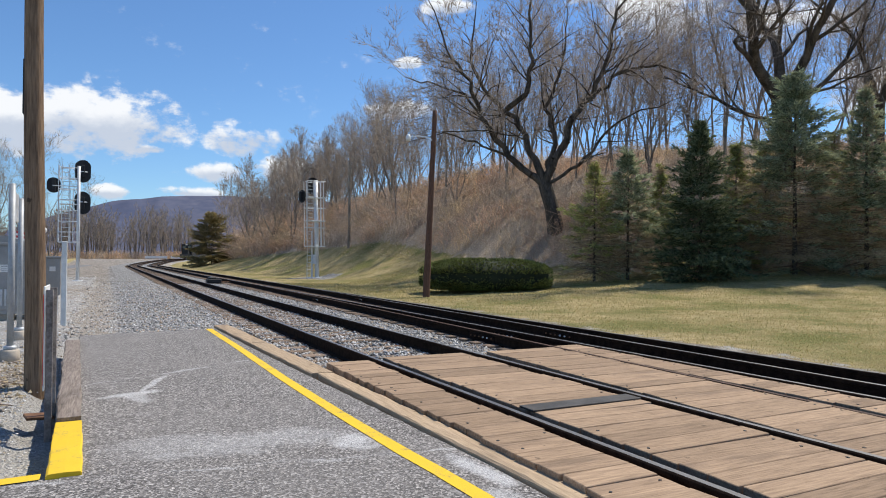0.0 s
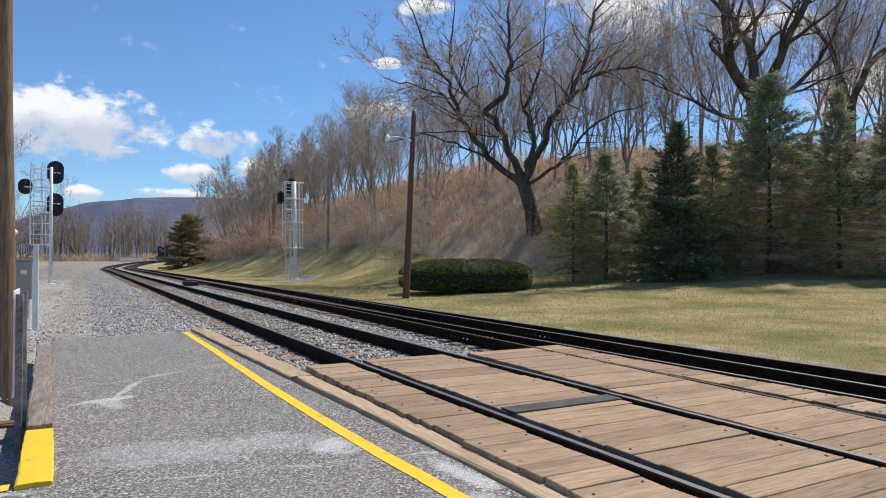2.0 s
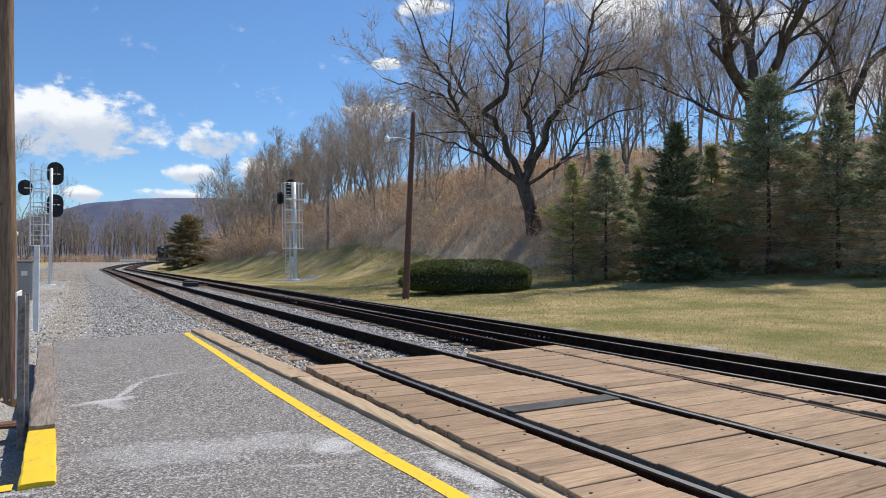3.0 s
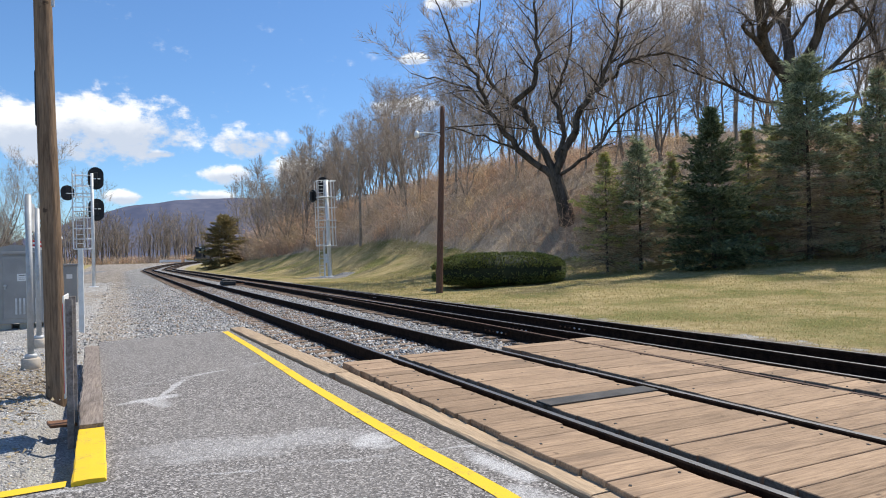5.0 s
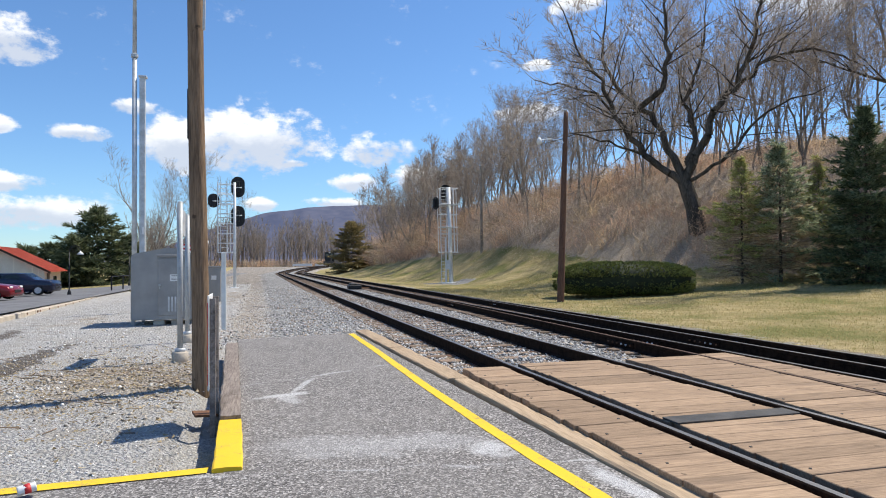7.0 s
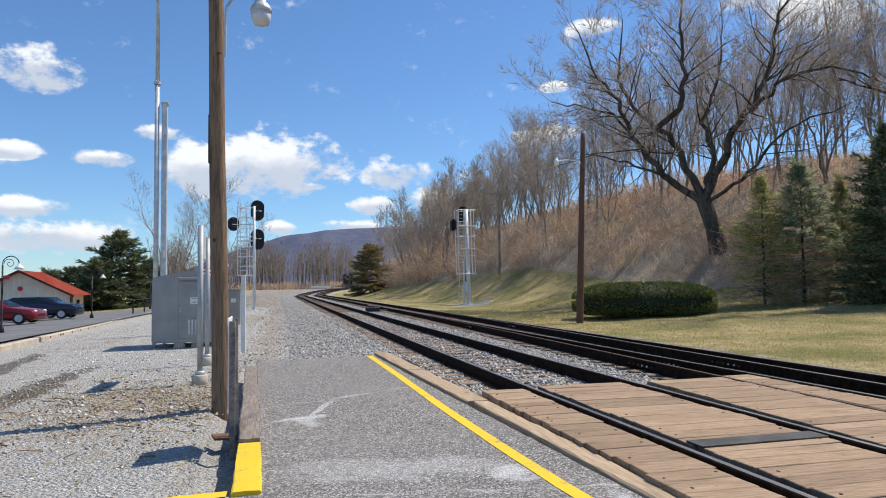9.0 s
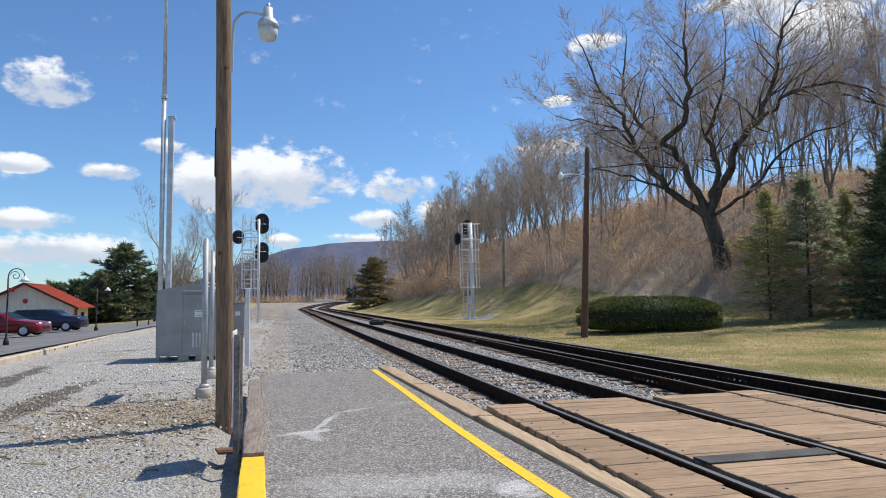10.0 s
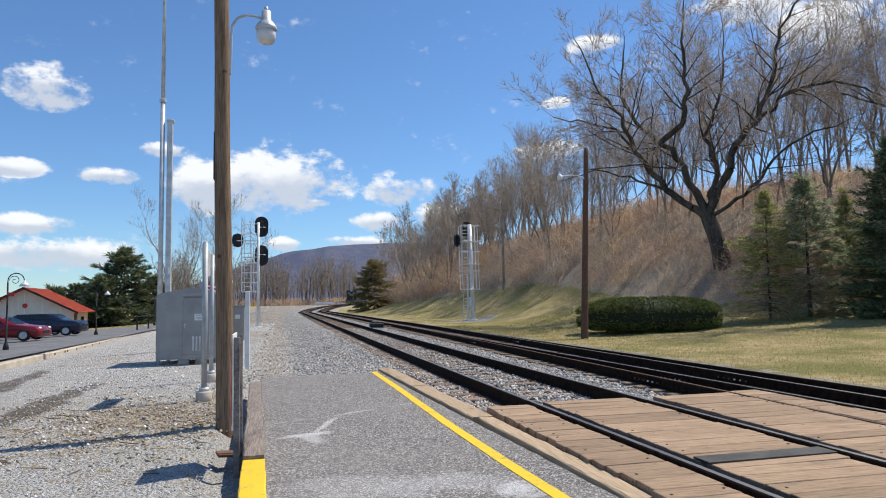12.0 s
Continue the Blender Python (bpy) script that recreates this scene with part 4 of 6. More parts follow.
class Bare:
    """Grows a leafless tree as rows of segments: thick wood and thin twigs."""

    def __init__(self, seed, least=0.009):
        self.r = random.Random(seed)
        self.least = least
        self.slim = 1.0
        self.kids = (4, 3, 3, 2)
        self.thick, self.thin = [], []

    def limb(self, p, d, length, r, level, up=0.06, wander=0.16, kids=5, spread=0.9, first=0.3, limit=4):
        R = self.r
        n = max(3, int(length / 0.9)) if level < 2 else max(2, int(length / 0.75))
        step = length / n
        r_end = r * (0.35 if level else 0.25)
        pts = [(p, r)]
        for i in range(n):
            t = (i + 1) / n
            w = wander * (1 + 0.3 * level)
            d = (d + Vector((R.gauss(0, w), R.gauss(0, w), R.gauss(0, w * 0.7) + up))).normalized()
            q = p + d * step
            rr = r + (r_end - r) * t
            (self.thick if pts[-1][1] > max(0.03, self.least * 1.95) else self.thin).append((*p, *q, pts[-1][1], rr))
            p = q
            pts.append((p, rr))
            if level < limit and t > first:
                for _ in range(int(kids / (n * (1 - first)) + R.random())):
                    self.fork(p, d, length, rr, level, t, up, wander, spread, limit)
        if level < limit:
            for _ in range(2):
                self.fork(p, d, length, r_end * 1.2, level, 0.8, up, wander, spread * 0.7, limit)

    def fork(self, p, d, length, rr, level, t, up, wander, spread, limit):
        R = self.r
        side = d.cross(Vector((R.gauss(0, 1), R.gauss(0, 1), R.gauss(0, 1)))).normalized()
        nd = (d + side * R.uniform(0.5, 1.0) * spread).normalized()
        k = (1.15 - 0.6 * t) * R.uniform(0.45, 0.75)
        lean = self.slim if level == 0 else 1.0
        self.limb(p, nd, max(0.85, length * k * (0.62 if level == 0 else 0.72) * lean), max(self.least, rr * R.uniform(0.45, 0.65) * lean), level + 1, up, wander, self.kids[min(level, 3)], 0.8, 0.2, limit)

    def finish(self, name, at, label, group, bark, turn=0.0):
        t = thing(name, at, label, "tree", group, turn=turn)
        v, f = tubes(self.thick, 6)
        tri_mesh("trunk", v, f, bark, t).data.polygons.foreach_set("use_smooth", [True] * len(f))
        if self.thin:
            fat = [r for r in self.thin if r[6] > self.least * 1.9]
            fine = [r for r in self.thin if r[6] <= self.least * 1.9]
            v, f = merged(tubes(fat, 3), ribbons(fine, 3)) if fat and fine else ribbons(fine or fat, 3)
            tri_mesh("crown", v, f, M_twig, t)
        return t


def woodland_tree(seed, h, r=0.13, least=0.011, limit=4):
    """A tall forest tree, with rising branches over its upper two thirds."""
    b = Bare(seed, least)
    b.slim, b.kids = 0.86, (4, 2, 1, 1)
    b.limb(Vector((0, 0, -0.3)), Vector((b.r.gauss(0, 0.07), b.r.gauss(0, 0.07), 1)), h * 0.88, r, 0, 0.08, 0.06, 17, 0.72, 0.26, limit - 1)
    return b


def slender_tree(seed, h):
    b = Bare(seed, 0.011)
    b.slim, b.kids = 0.8, (4, 2, 1, 1)
    b.limb(Vector((0, 0, -0.3)), Vector((b.r.gauss(0, 0.1), b.r.gauss(0, 0.1), 1)), h * 0.9, 0.085, 0, 0.08, 0.085, 15, 0.62, 0.2, 3)
    return b


def fork_tree(seed, h, stems=3, least=0.011):
    """Splits low into several curving, rising limbs."""
    b = Bare(seed, least)
    b.slim, b.kids = 0.8, (4, 2, 1, 1)
    b.thick.append((0, 0, -0.3, 0.05, 0, 0.7, 0.2, 0.17))
    for i in range(stems):
        a = i * 6.28 / stems + b.r.random()
        b.limb(Vector((0.05, 0, 0.6)), Vector((0.42 * math.cos(a), 0.42 * math.sin(a), 1)).normalized(), h * b.r.uniform(0.62, 0.85), 0.105, 0, 0.11, 0.12, 8, 0.75, 0.22, 3)
    return b


# the great spreading trees on the bank
def great_tree(name, at, seed, trunk, limbs, label, limit=4):
    b = Bare(seed)
    p = Vector((0, 0, -0.5))
    for q, r0, r1 in trunk:
        q = Vector(q)
        b.thick.append((*p, *q, r0, r1))
        p = q
    for start, way, length, r, kids in limbs:
        b.limb(Vector(start), Vector(way).normalized(), length, r, 0, 0.035, 0.15, kids, 0.9, 0.18, limit)
    return b.finish(name, at, label, "", M_bark_dark)


def R_(deg):
    """Unit vectors across and along the view towards a bearing."""
    a = radians(deg)
    return Vector((math.cos(a), -math.sin(a), 0)), Vector((math.sin(a), math.cos(a), 0))


def across(deg, items):
    """Limbs given as (start across, up), (way across, away, up), length, radius, twig count, turned to face a bearing."""
    r, f = R_(deg)
    return [(r * s[0] + Vector((0, 0, s[1])), r * w[0] + f * w[1] + Vector((0, 0, w[2])), l, rad, k) for s, w, l, rad, k in items]


def swept(b, deg, knots, depth, r0, r1, twigs):
    """A crooked limb through (across, up) knots, with branches set along it."""
    right, away = R_(deg)
    pts = [right * x + Vector((0, 0, z)) + away * (depth * i) for i, (x, z) in enumerate(knots)]
    fine = []
    for p, q in zip(pts, pts[1:]):
        n = max(2, int((q - p).length / 0.6))
        for i in range(n):
            w = 0.0 if not fine else 0.10
            fine.append(p.lerp(q, i / n) + Vector((b.r.gauss(0, w), b.r.gauss(0, w), b.r.gauss(0, w))))
    fine.append(pts[-1])
    n = len(fine) - 1
    for i in range(n):
        ra, rb = r0 + (r1 - r0) * i / n, r0 + (r1 - r0) * (i + 1) / n
        b.thick.append((*fine[i], *fine[i + 1], ra, rb))
        for _ in range(int(1.35 * twigs / n + b.r.random())):
            if i / n < 0.22:
                continue
            d = (fine[i + 1] - fine[i]).normalized()
            side = d.cross(Vector((b.r.gauss(0, 1), b.r.gauss(0, 1), b.r.gauss(0, 1)))).normalized()
            b.limb(fine[i], (d * 0.7 + side * b.r.uniform(0.6, 1.2)).normalized(), b.r.uniform(1.8, 4.2), max(0.02, min(0.06, rb * 0.5)), 1, 0.05, 0.12, 5, 0.85, 0.15, 3)
    b.limb(fine[-1], (fine[-1] - fine[-3]).normalized(), 2.6, r1, 1, 0.04, 0.12, 5, 0.85, 0.15, 3)


def crown_tree(at, deg, seed):
    """The widest tree on the bank: a short leaning trunk and crooked spreading limbs."""
    b = Bare(seed, 0.015)
    b.kids = (5, 5, 4, 2)
    right, _ = R_(deg)
    fork = right * -0.85 + Vector((0, 0, 3.1))
    mid = right * -0.35 + Vector((0, 0, 1.4))
    b.thick += [(0, 0, -0.6, *mid, 0.62, 0.48), (*mid, *fork, 0.48, 0.46)]
    swept(b, deg, ((-0.9, 3.0), (-3.3, 5.0), (-5.2, 7.8), (-6.0, 10.1), (-7.4, 12.4), (-8.0, 14.0)), -0.3, 0.27, 0.05, 22)
    swept(b, deg, ((-5.2, 7.8), (-6.5, 9.4), (-8.5, 10.5), (-11.0, 11.2)), 0.4, 0.11, 0.03, 14)
    swept(b, deg, ((-0.9, 3.1), (-1.8, 5.4), (-2.9, 7.8), (-3.7, 8.5), (-5.3, 10.1), (-6.2, 12.5), (-6.0, 15.0)), 0.3, 0.28, 0.05, 22)
    swept(b, deg, ((-3.5, 8.3), (-2.1, 9.3), (-1.8, 11.3), (-1.9, 13.6), (-1.7, 16.3)), -0.4, 0.2, 0.04, 18)
    swept(b, deg, ((-0.8, 3.1), (0.2, 5.4), (1.0, 7.4), (2.3, 8.9), (3.3, 11.7), (3.7, 14.4), (5.2, 16.2)), -0.2, 0.30, 0.05, 24)
    swept(b, deg, ((2.3, 8.9), (4.1, 10.5), (6.0, 11.1), (8.3, 10.5), (10.0, 9.2)), 0.3, 0.14, 0.03, 18)
    swept(b, deg, ((-0.8, 3.2), (-0.2, 6.6), (-1.0, 8.5), (0.1, 11.0), (0.6, 15.0)), 0.6, 0.2, 0.04, 20)
    swept(b, deg, ((-0.7, 3.1), (1.4, 4.2), (3.0, 6.2), (5.0, 7.6), (7.0, 8.0)), -0.5, 0.14, 0.03, 14)
    swept(b, deg, ((-3.3, 5.0), (-5.6, 6.0), (-7.6, 6.6), (-9.2, 6.2)), -0.4, 0.10, 0.03, 12)
    return b.finish("bare_tree", at, "huge bare spreading tree with dark forked limbs on the bank", "", M_bark_dark)


r_, f_ = R_(37)
crown_tree((24.0, 37.0, land(24.0, 37.0)), 37, 21)
great_tree("bare_tree", (35.5, 28.6, land(35.5, 28.6)), 33,
           [(r_ * 0.1 + Vector((0, 0, 2.5)), 0.75, 0.62), (r_ * -0.1 + Vector((0, 0, 5.2)), 0.62, 0.6)],
           across(52, (((-0.2, 5.2), (-0.62, -0.2, 0.9), 12.0, 0.42, 10), ((0.0, 5.3), (0.1, 0.2, 1.0), 12.0, 0.40, 10), ((0.1, 5.2), (0.55, -0.1, 0.9), 11.0, 0.34, 9),
                       ((-0.2, 3.6), (-0.95, -0.25, 0.30), 8.0, 0.17, 7), ((0.2, 4.4), (0.9, 0.2, 0.45), 9.0, 0.2, 8))),
           "very old bare tree with a thick gnarled trunk and heavy limbs")
great_tree("bare_tree", (40.5, 25.5, land(40.5, 25.5)), 39, [(Vector((0.2, 0, 3.5)), 0.36, 0.3)],
           across(56, (((0.1, 3.4), (0.35, 0.0, 1.0), 12.0, 0.26, 9), ((0.1, 3.4), (-0.3, 0.2, 1.0), 11.0, 0.2, 8))),
           "tall bare tree with a crooked dark trunk behind the spruces", 3)

PROTO = [woodland_tree(1, 15, 0.14).finish("bare_tree", (30, 52, land(30, 52)), "tall bare deciduous tree in the hillside wood", "hillside trees", M_bark),
         woodland_tree(2, 14, 0.11).finish("bare_tree", (26, 60, land(26, 60)), "tall bare deciduous tree in the hillside wood", "hillside trees", M_bark),
         slender_tree(3, 13).finish("bare_tree", (24, 66, land(24, 66)), "slender bare young tree in the hillside wood", "hillside trees", M_bark),
         slender_tree(4, 11).finish("bare_tree", (21, 58, land(21, 58)), "slender bare young tree in the hillside wood", "hillside trees", M_bark),
         fork_tree(5, 14).finish("bare_tree", (28, 72, land(28, 72)), "bare tree forked low into several limbs", "hillside trees", M_bark),
         woodland_tree(6, 13, 0.15, 0.024).finish("bare_tree", (20, 92, land(20, 92)), "bare tree in the far part of the wood", "hillside trees", M_bark),
         fork_tree(7, 12, 2, 0.024).finish("bare_tree", (23, 99, land(23, 99)), "bare tree in the far part of the wood", "hillside trees", M_bark),
         woodland_tree(12, 16, 0.26, 0.06, 3).finish("bare_tree", (-22, 246, land(-22, 246)), "distant bare tree beyond the end of the yard", "distant trees", M_bark),
         woodland_tree(13, 14, 0.22, 0.06, 3).finish("bare_tree", (4, 252, land(4, 252)), "distant bare tree beyond the end of the yard", "distant trees", M_bark)]
rnd = random.Random(8)


def plant(n, xr, yr, scale, kinds=(0, 1, 2, 3, 4), gap=2.0, off=4.0):
    spots = []
    tries = 0
    while len(spots) < n and tries < 4000:
        tries += 1
        y = rnd.uniform(*yr)
        x = np.interp(y, FOOT_Y, FOOT_X) + off + rnd.uniform(*xr)
        if all((x - a) ** 2 + (y - b) ** 2 > gap * gap for a, b in spots) and (x - 24) ** 2 + (y - 37) ** 2 > 14:
            spots.append((x, y))
            s = rnd.uniform(*scale)
            ob = copy_thing(PROTO[rnd.choice(kinds)], pose(x, y, land(x, y), rnd.gauss(0, 2.5), rnd.gauss(0, 2.5), rnd.uniform(0, 360)))
            ob.scale = (s, s, s * rnd.uniform(0.95, 1.1))


plant(84, (0, 26), (12, 46), (0.7, 1.1), (0, 1, 1, 2, 2, 3, 4), 1.7, 10)
plant(84, (0, 24), (44, 84), (0.62, 1.0), (0, 1, 2, 2, 3, 3, 4), 1.4, 4.6)
plant(46, (-1, 16), (84, 125), (0.7, 1.0), (5, 6, 6, 4), 2.0, 2.6)
plant(26, (-1, 26), (120, 190), (0.8, 1.1), (5, 6), 3.0, 1.5)
# the far belt of trees across the end of the straight, and behind the yard
def far_belt(n):
    """Far trees, too many and too small to count, in one mesh."""
    shapes = []
    for k in (7, 8):
        vs, fs, at = [], [], 0
        for c in PROTO[k].children:
            v = np.zeros(len(c.data.vertices) * 3)
            c.data.vertices.foreach_get("co", v)
            f = np.zeros(len(c.data.loops), np.int32)
            c.data.loops.foreach_get("vertex_index", f)
            vs.append(v.reshape(-1, 3))
            fs.append(f.reshape(-1, 3) + at)
            at += len(c.data.vertices)
        shapes.append((np.concatenate(vs), np.concatenate(fs)))
    verts, tris, at = [], [], 0
    for i in range(n):
        x = rnd.uniform(-50, 55)
        y = rnd.uniform(246, 285) - 0.12 * abs(x)
        if abs(x - bend(y) - 2.5) < 8:
            continue
        v, f = shapes[rnd.randrange(2)]
        a, size = rnd.uniform(0, 6.28), rnd.uniform(0.7, 1.2)
        turn = np.array([[math.cos(a), math.sin(a), 0], [-math.sin(a), math.cos(a), 0], [0, 0, 1]])
        verts.append(v @ turn * size + np.array([x, y, land(x, y) - 0.2]))
        tris.append(f + at)
        at += len(v)
    tagged(tri_mesh("far_trees", np.concatenate(verts), np.concatenate(tris), M_twig), "distant belt of bare trees beyond the end of the line", "trees", kind="stuff")


far_belt(230)
for x, y, s, kd in ((-13.5, 72, 0.95, 4), (-11.0, 80, 0.9, 0), (-8.5, 70, 0.72, 1), (-9.5, 92, 0.95, 4), (-15.5, 84, 0.8, 1), (-6.5, 96, 0.75, 0)):
    ob = copy_thing(PROTO[kd], pose(x, y, land(x, y), 0, 0, rnd.uniform(0, 360)))
    ob.scale = (s, s, s)
    ob["label"] = "bare tree standing behind the equipment cabinet"
    ob["group"] = "yard trees"


def build_brush():
    """Tangled dry stems over the bank, and thickets far off."""
    g = np.random.RandomState(5)
    segs = []
    P = []
    for n, y0, y1, w, off, h0, h1 in ((11000, 16, 50, 24, 0.2, 0.5, 1.7), (11000, 50, 90, 17, 0.0, 0.7, 2.4), (7000, 90, 140, 12, -0.3, 0.9, 3.0), (4000, -4, 18, 14, 0, 0.5, 1.8)):
        y = g.uniform(y0, y1, n)
        x = np.interp(y, FOOT_Y, FOOT_X) + off + w * g.beta(1.0, 1.4, n)
        clump = np.array([noise.noise((a * 0.28, b * 0.28, 9)) for a, b in zip(x, y)])
        keep = clump > -0.42
        x, y, c = x[keep], y[keep], clump[keep]
        h = g.uniform(h0, h1, len(x)) * (0.85 + 1.2 * np.clip(c, 0, 0.6))
        P.append(np.stack([x, y, h], 1))
    n = 7000
    x, y = g.uniform(-90, 60, n), g.uniform(240, 264, n)
    keep = np.abs(x - np.array([bend(v) for v in y]) - 2.5) > 6
    P.append(np.stack([x[keep], y[keep], g.uniform(1.0, 3.4, n)[keep]], 1))
    P = np.concatenate(P)
    z = np.array([land(a, b) for a, b in P[:, :2]])
    base = np.stack([P[:, 0], P[:, 1], z - 0.05], 1)
    h = P[:, 2]
    lean = g.normal(0, 0.5, (len(P), 2))
    mid = base + np.stack([lean[:, 0] * h * 0.5, lean[:, 1] * h * 0.5, h * 0.55], 1)
    l2 = lean * 1.6 + g.normal(0, 0.3, lean.shape)
    top = mid + np.stack([l2[:, 0] * h * 0.6, l2[:, 1] * h * 0.6, h * 0.42 * g.uniform(0.2, 1.0, len(P))], 1)
    far = np.clip(np.linalg.norm(base[:, :2], axis=1) / 50, 1, 4)
    r = 0.0115 * far
    segs = np.concatenate([np.column_stack([base, mid, r, r * 0.8]), np.column_stack([mid, top, r * 0.8, r * 0.35])])
    for _ in range(2):
        t = g.uniform(0.2, 1, (len(P), 1))
        s0 = mid + (top - mid) * t * 0.7
        s1 = s0 + g.normal(0, 0.22, s0.shape) * h[:, None] + np.array([[0, 0, 0.12]]) * h[:, None]
        segs = np.concatenate([segs, np.column_stack([s0, s1, r * 0.6, r * 0.3])])
    v, f = ribbons(segs, 8)
    tagged(tri_mesh("brush", v, f, M_brush), "tangled leafless reddish-brown brush covering the bank", "brush", kind="stuff")


build_brush()


def fans(centres, ways, length, width, g, droop=0.0, per=5):
    """Sprays of narrow needles: thin triangles fanned round twigs."""
    n = len(centres)
    c = np.repeat(centres, per, 0)
    w = np.repeat(ways, per, 0) + g.normal(0, 0.42, (n * per, 3))
    w /= np.linalg.norm(w, axis=1, keepdims=True) + 1e-9
    w[:, 2] -= droop
    ref = g.normal(0, 1, (n * per, 3))
    u = np.cross(w, ref)
    u /= np.linalg.norm(u, axis=1, keepdims=True) + 1e-9
    L = (length * g.uniform(0.6, 1.25, n * per))[:, None]
    v = np.stack([c - u * width, c + u * width, c + w * L * 0.6 + u * width * 0.8, c + w * L], 1).reshape(-1, 3)
    b = (np.arange(n * per) * 4)[:, None]
    return v, np.concatenate([b + np.array([[0, 1, 2]]), b + np.array([[0, 2, 3]])])


def conifer(name, at, h, r, mat, label, category="spruce tree", seed=1, full=1.0, bare=0.0, group="", shape=0.85, tuft=0.27, start=0.04):
    """Trunk, whorls of boughs, needle sprays; bare: how far up the lower boughs have died."""
    t = thing(name, at, label, category, group)
    g = np.random.RandomState(seed)
    bm = B()
    rod(bm, (0, 0, -0.3), (0.05, 0, h * 0.97), 0.0135 * h, 0.012, 8)
    part("trunk", bm, M_bark_dark, t)
    z = h * start
    cs, ws, wood, dead_c, dead_w = [], [], [], [], []
    while z < h * 0.985:
        f = z / h
        L = r * (1 - f) ** shape * (0.82 + 0.3 * g.rand())
        if f < 0.12:
            L *= 0.75 + 2 * f
        m = int(9 + 8 * (1 - f))
        for i in range(m):
            a = 2 * math.pi * (i + g.rand()) / m
            l = max(0.12, L * g.uniform(0.5, 1.2) * (1 + 0.22 * math.sin(3 * a + z * 1.3 + seed)))
            tilt = 0.55 * f - 0.16 + g.normal(0, 0.13)
            d = np.array([math.cos(a), math.sin(a), tilt])
            p0 = np.array([0, 0, z + g.normal(0, 0.08)])
            k = max(3, int(l / (0.5 * tuft)))
            s = (np.arange(k) + 0.6) / k
            pts = p0 + d * (l * s)[:, None] + np.array([0, 0, 1]) * (-0.16 * l * s * (1 - 0.9 * s))[:, None]
            alive = g.rand() < full and (f > bare + g.normal(0, 0.06) or g.rand() < 0.22)
            wood.append((*p0, *pts[-1], 0.018 * (1 - f) + 0.006, 0.004))
            side = np.array([-math.sin(a), math.cos(a), 0])
            use = s > (0.30 if f < 0.8 else 0.0)
            for sg in (-1, 0, 1):
                q = pts[use] + side * (sg * 0.26 * (1.15 - s[use]) * l * 0.9)[:, None] + g.normal(0, 0.05, (use.sum(), 3))
                w = d + side * sg * 0.8 + np.array([0, 0, 0.12])
                (cs if alive else dead_c).append(q)
                (ws if alive else dead_w).append(np.repeat(w[None], len(q), 0))
        z += (0.22 + 0.13 * (1 - f) * (h / 8)) * (tuft / 0.27) ** 0.8
    v, fc = tubes(wood, 3)
    tagged(tri_mesh("bough_wood", v, fc, M_dead, t), kind="stuff")
    v, fc = fans(np.concatenate(cs), np.concatenate(ws), tuft, 0.085 * tuft, g, 0.03, 6)
    tri_mesh("needles", v, fc, mat, t)
    if dead_c and bare > 0:
        v, fc = fans(np.concatenate(dead_c), np.concatenate(dead_w), tuft * 0.9, 0.010, g, 0.1, 3)
        tri_mesh("dead_growth", v, fc, M_fern, t)
    return t


def bearing(deg, d):
    x, y = -3.24 + d * math.sin(radians(deg)), d * math.cos(radians(deg))
    return (x, y, land(x, y) - 0.05)


G_SPRUCE = "spruces along the foot of the bank"
conifer("spruce", bearing(39.4, 37), 6.4, 2.4, M_green_spruce, "thin young green spruce with dead lower twigs", seed=2, full=0.5, bare=0.42, group=G_SPRUCE, start=0.1)
conifer("spruce", bearing(42.1, 37.5), 7.1, 2.3, M_blue_spruce, "blue-green spruce with brown lower boughs", seed=3, full=0.85, bare=0.52, group=G_SPRUCE, start=0.12, shape=0.7)
conifer("spruce", bearing(44.7, 40), 6.2, 1.9, M_green_spruce, "thin young green spruce with dead lower twigs", seed=4, full=0.5, bare=0.4, group=G_SPRUCE, start=0.12)
conifer("spruce", bearing(47.7, 36), 8.0, 2.9, M_dark_spruce, "dense dark spruce with boughs to the ground", seed=5, group=G_SPRUCE, shape=0.8, start=0.03)
conifer("spruce", bearing(50.3, 39.5), 7.2, 1.9, M_green_spruce, "light green thin spruce beside a dense dark one", seed=6, full=0.55, bare=0.25, group=G_SPRUCE)
conifer("spruce", bearing(54.4, 39), 10.5, 3.5, M_blue_spruce, "tall blue spruce with a full crown and thin lower boughs", seed=7, full=0.95, bare=0.5, group=G_SPRUCE, shape=0.6)
conifer("spruce", bearing(52.4, 42), 5.4, 2.3, M_green_spruce, "thin spruce with brown lower boughs", seed=17, full=0.3, bare=0.5, group=G_SPRUCE)
conifer("spruce", bearing(59.0, 39), 9.3, 3.0, M_blue_spruce, "tall blue spruce with sparse upper crown", seed=8, full=0.6, bare=0.42, group=G_SPRUCE)
conifer("spruce", bearing(57.0, 42.5), 5.5, 2.4, M_green_spruce, "thin spruce with brown lower boughs", seed=18, full=0.3, bare=0.5, group=G_SPRUCE)
conifer("spruce", bearing(62.4, 38), 8.5, 3.0, M_blue_spruce, "blue spruce with a full crown over thin boughs", seed=9, full=0.85, bare=0.35, group=G_SPRUCE)
conifer("cedar", (12.6, 119, land(12.6, 119) - 0.1), 8.9, 5.0, M_cedar, "broad bronze-green cedar at the lawn's far end", "cedar tree", seed=10, shape=0.62, tuft=0.55, start=0.02)
conifer("cedar", (15.5, 121, land(15.5, 121) - 0.1), 3.4, 2.4, M_cedar, "low bronze-green cedar bush beside the tall one", "cedar tree", seed=11, shape=0.45, tuft=0.8, start=0.02)
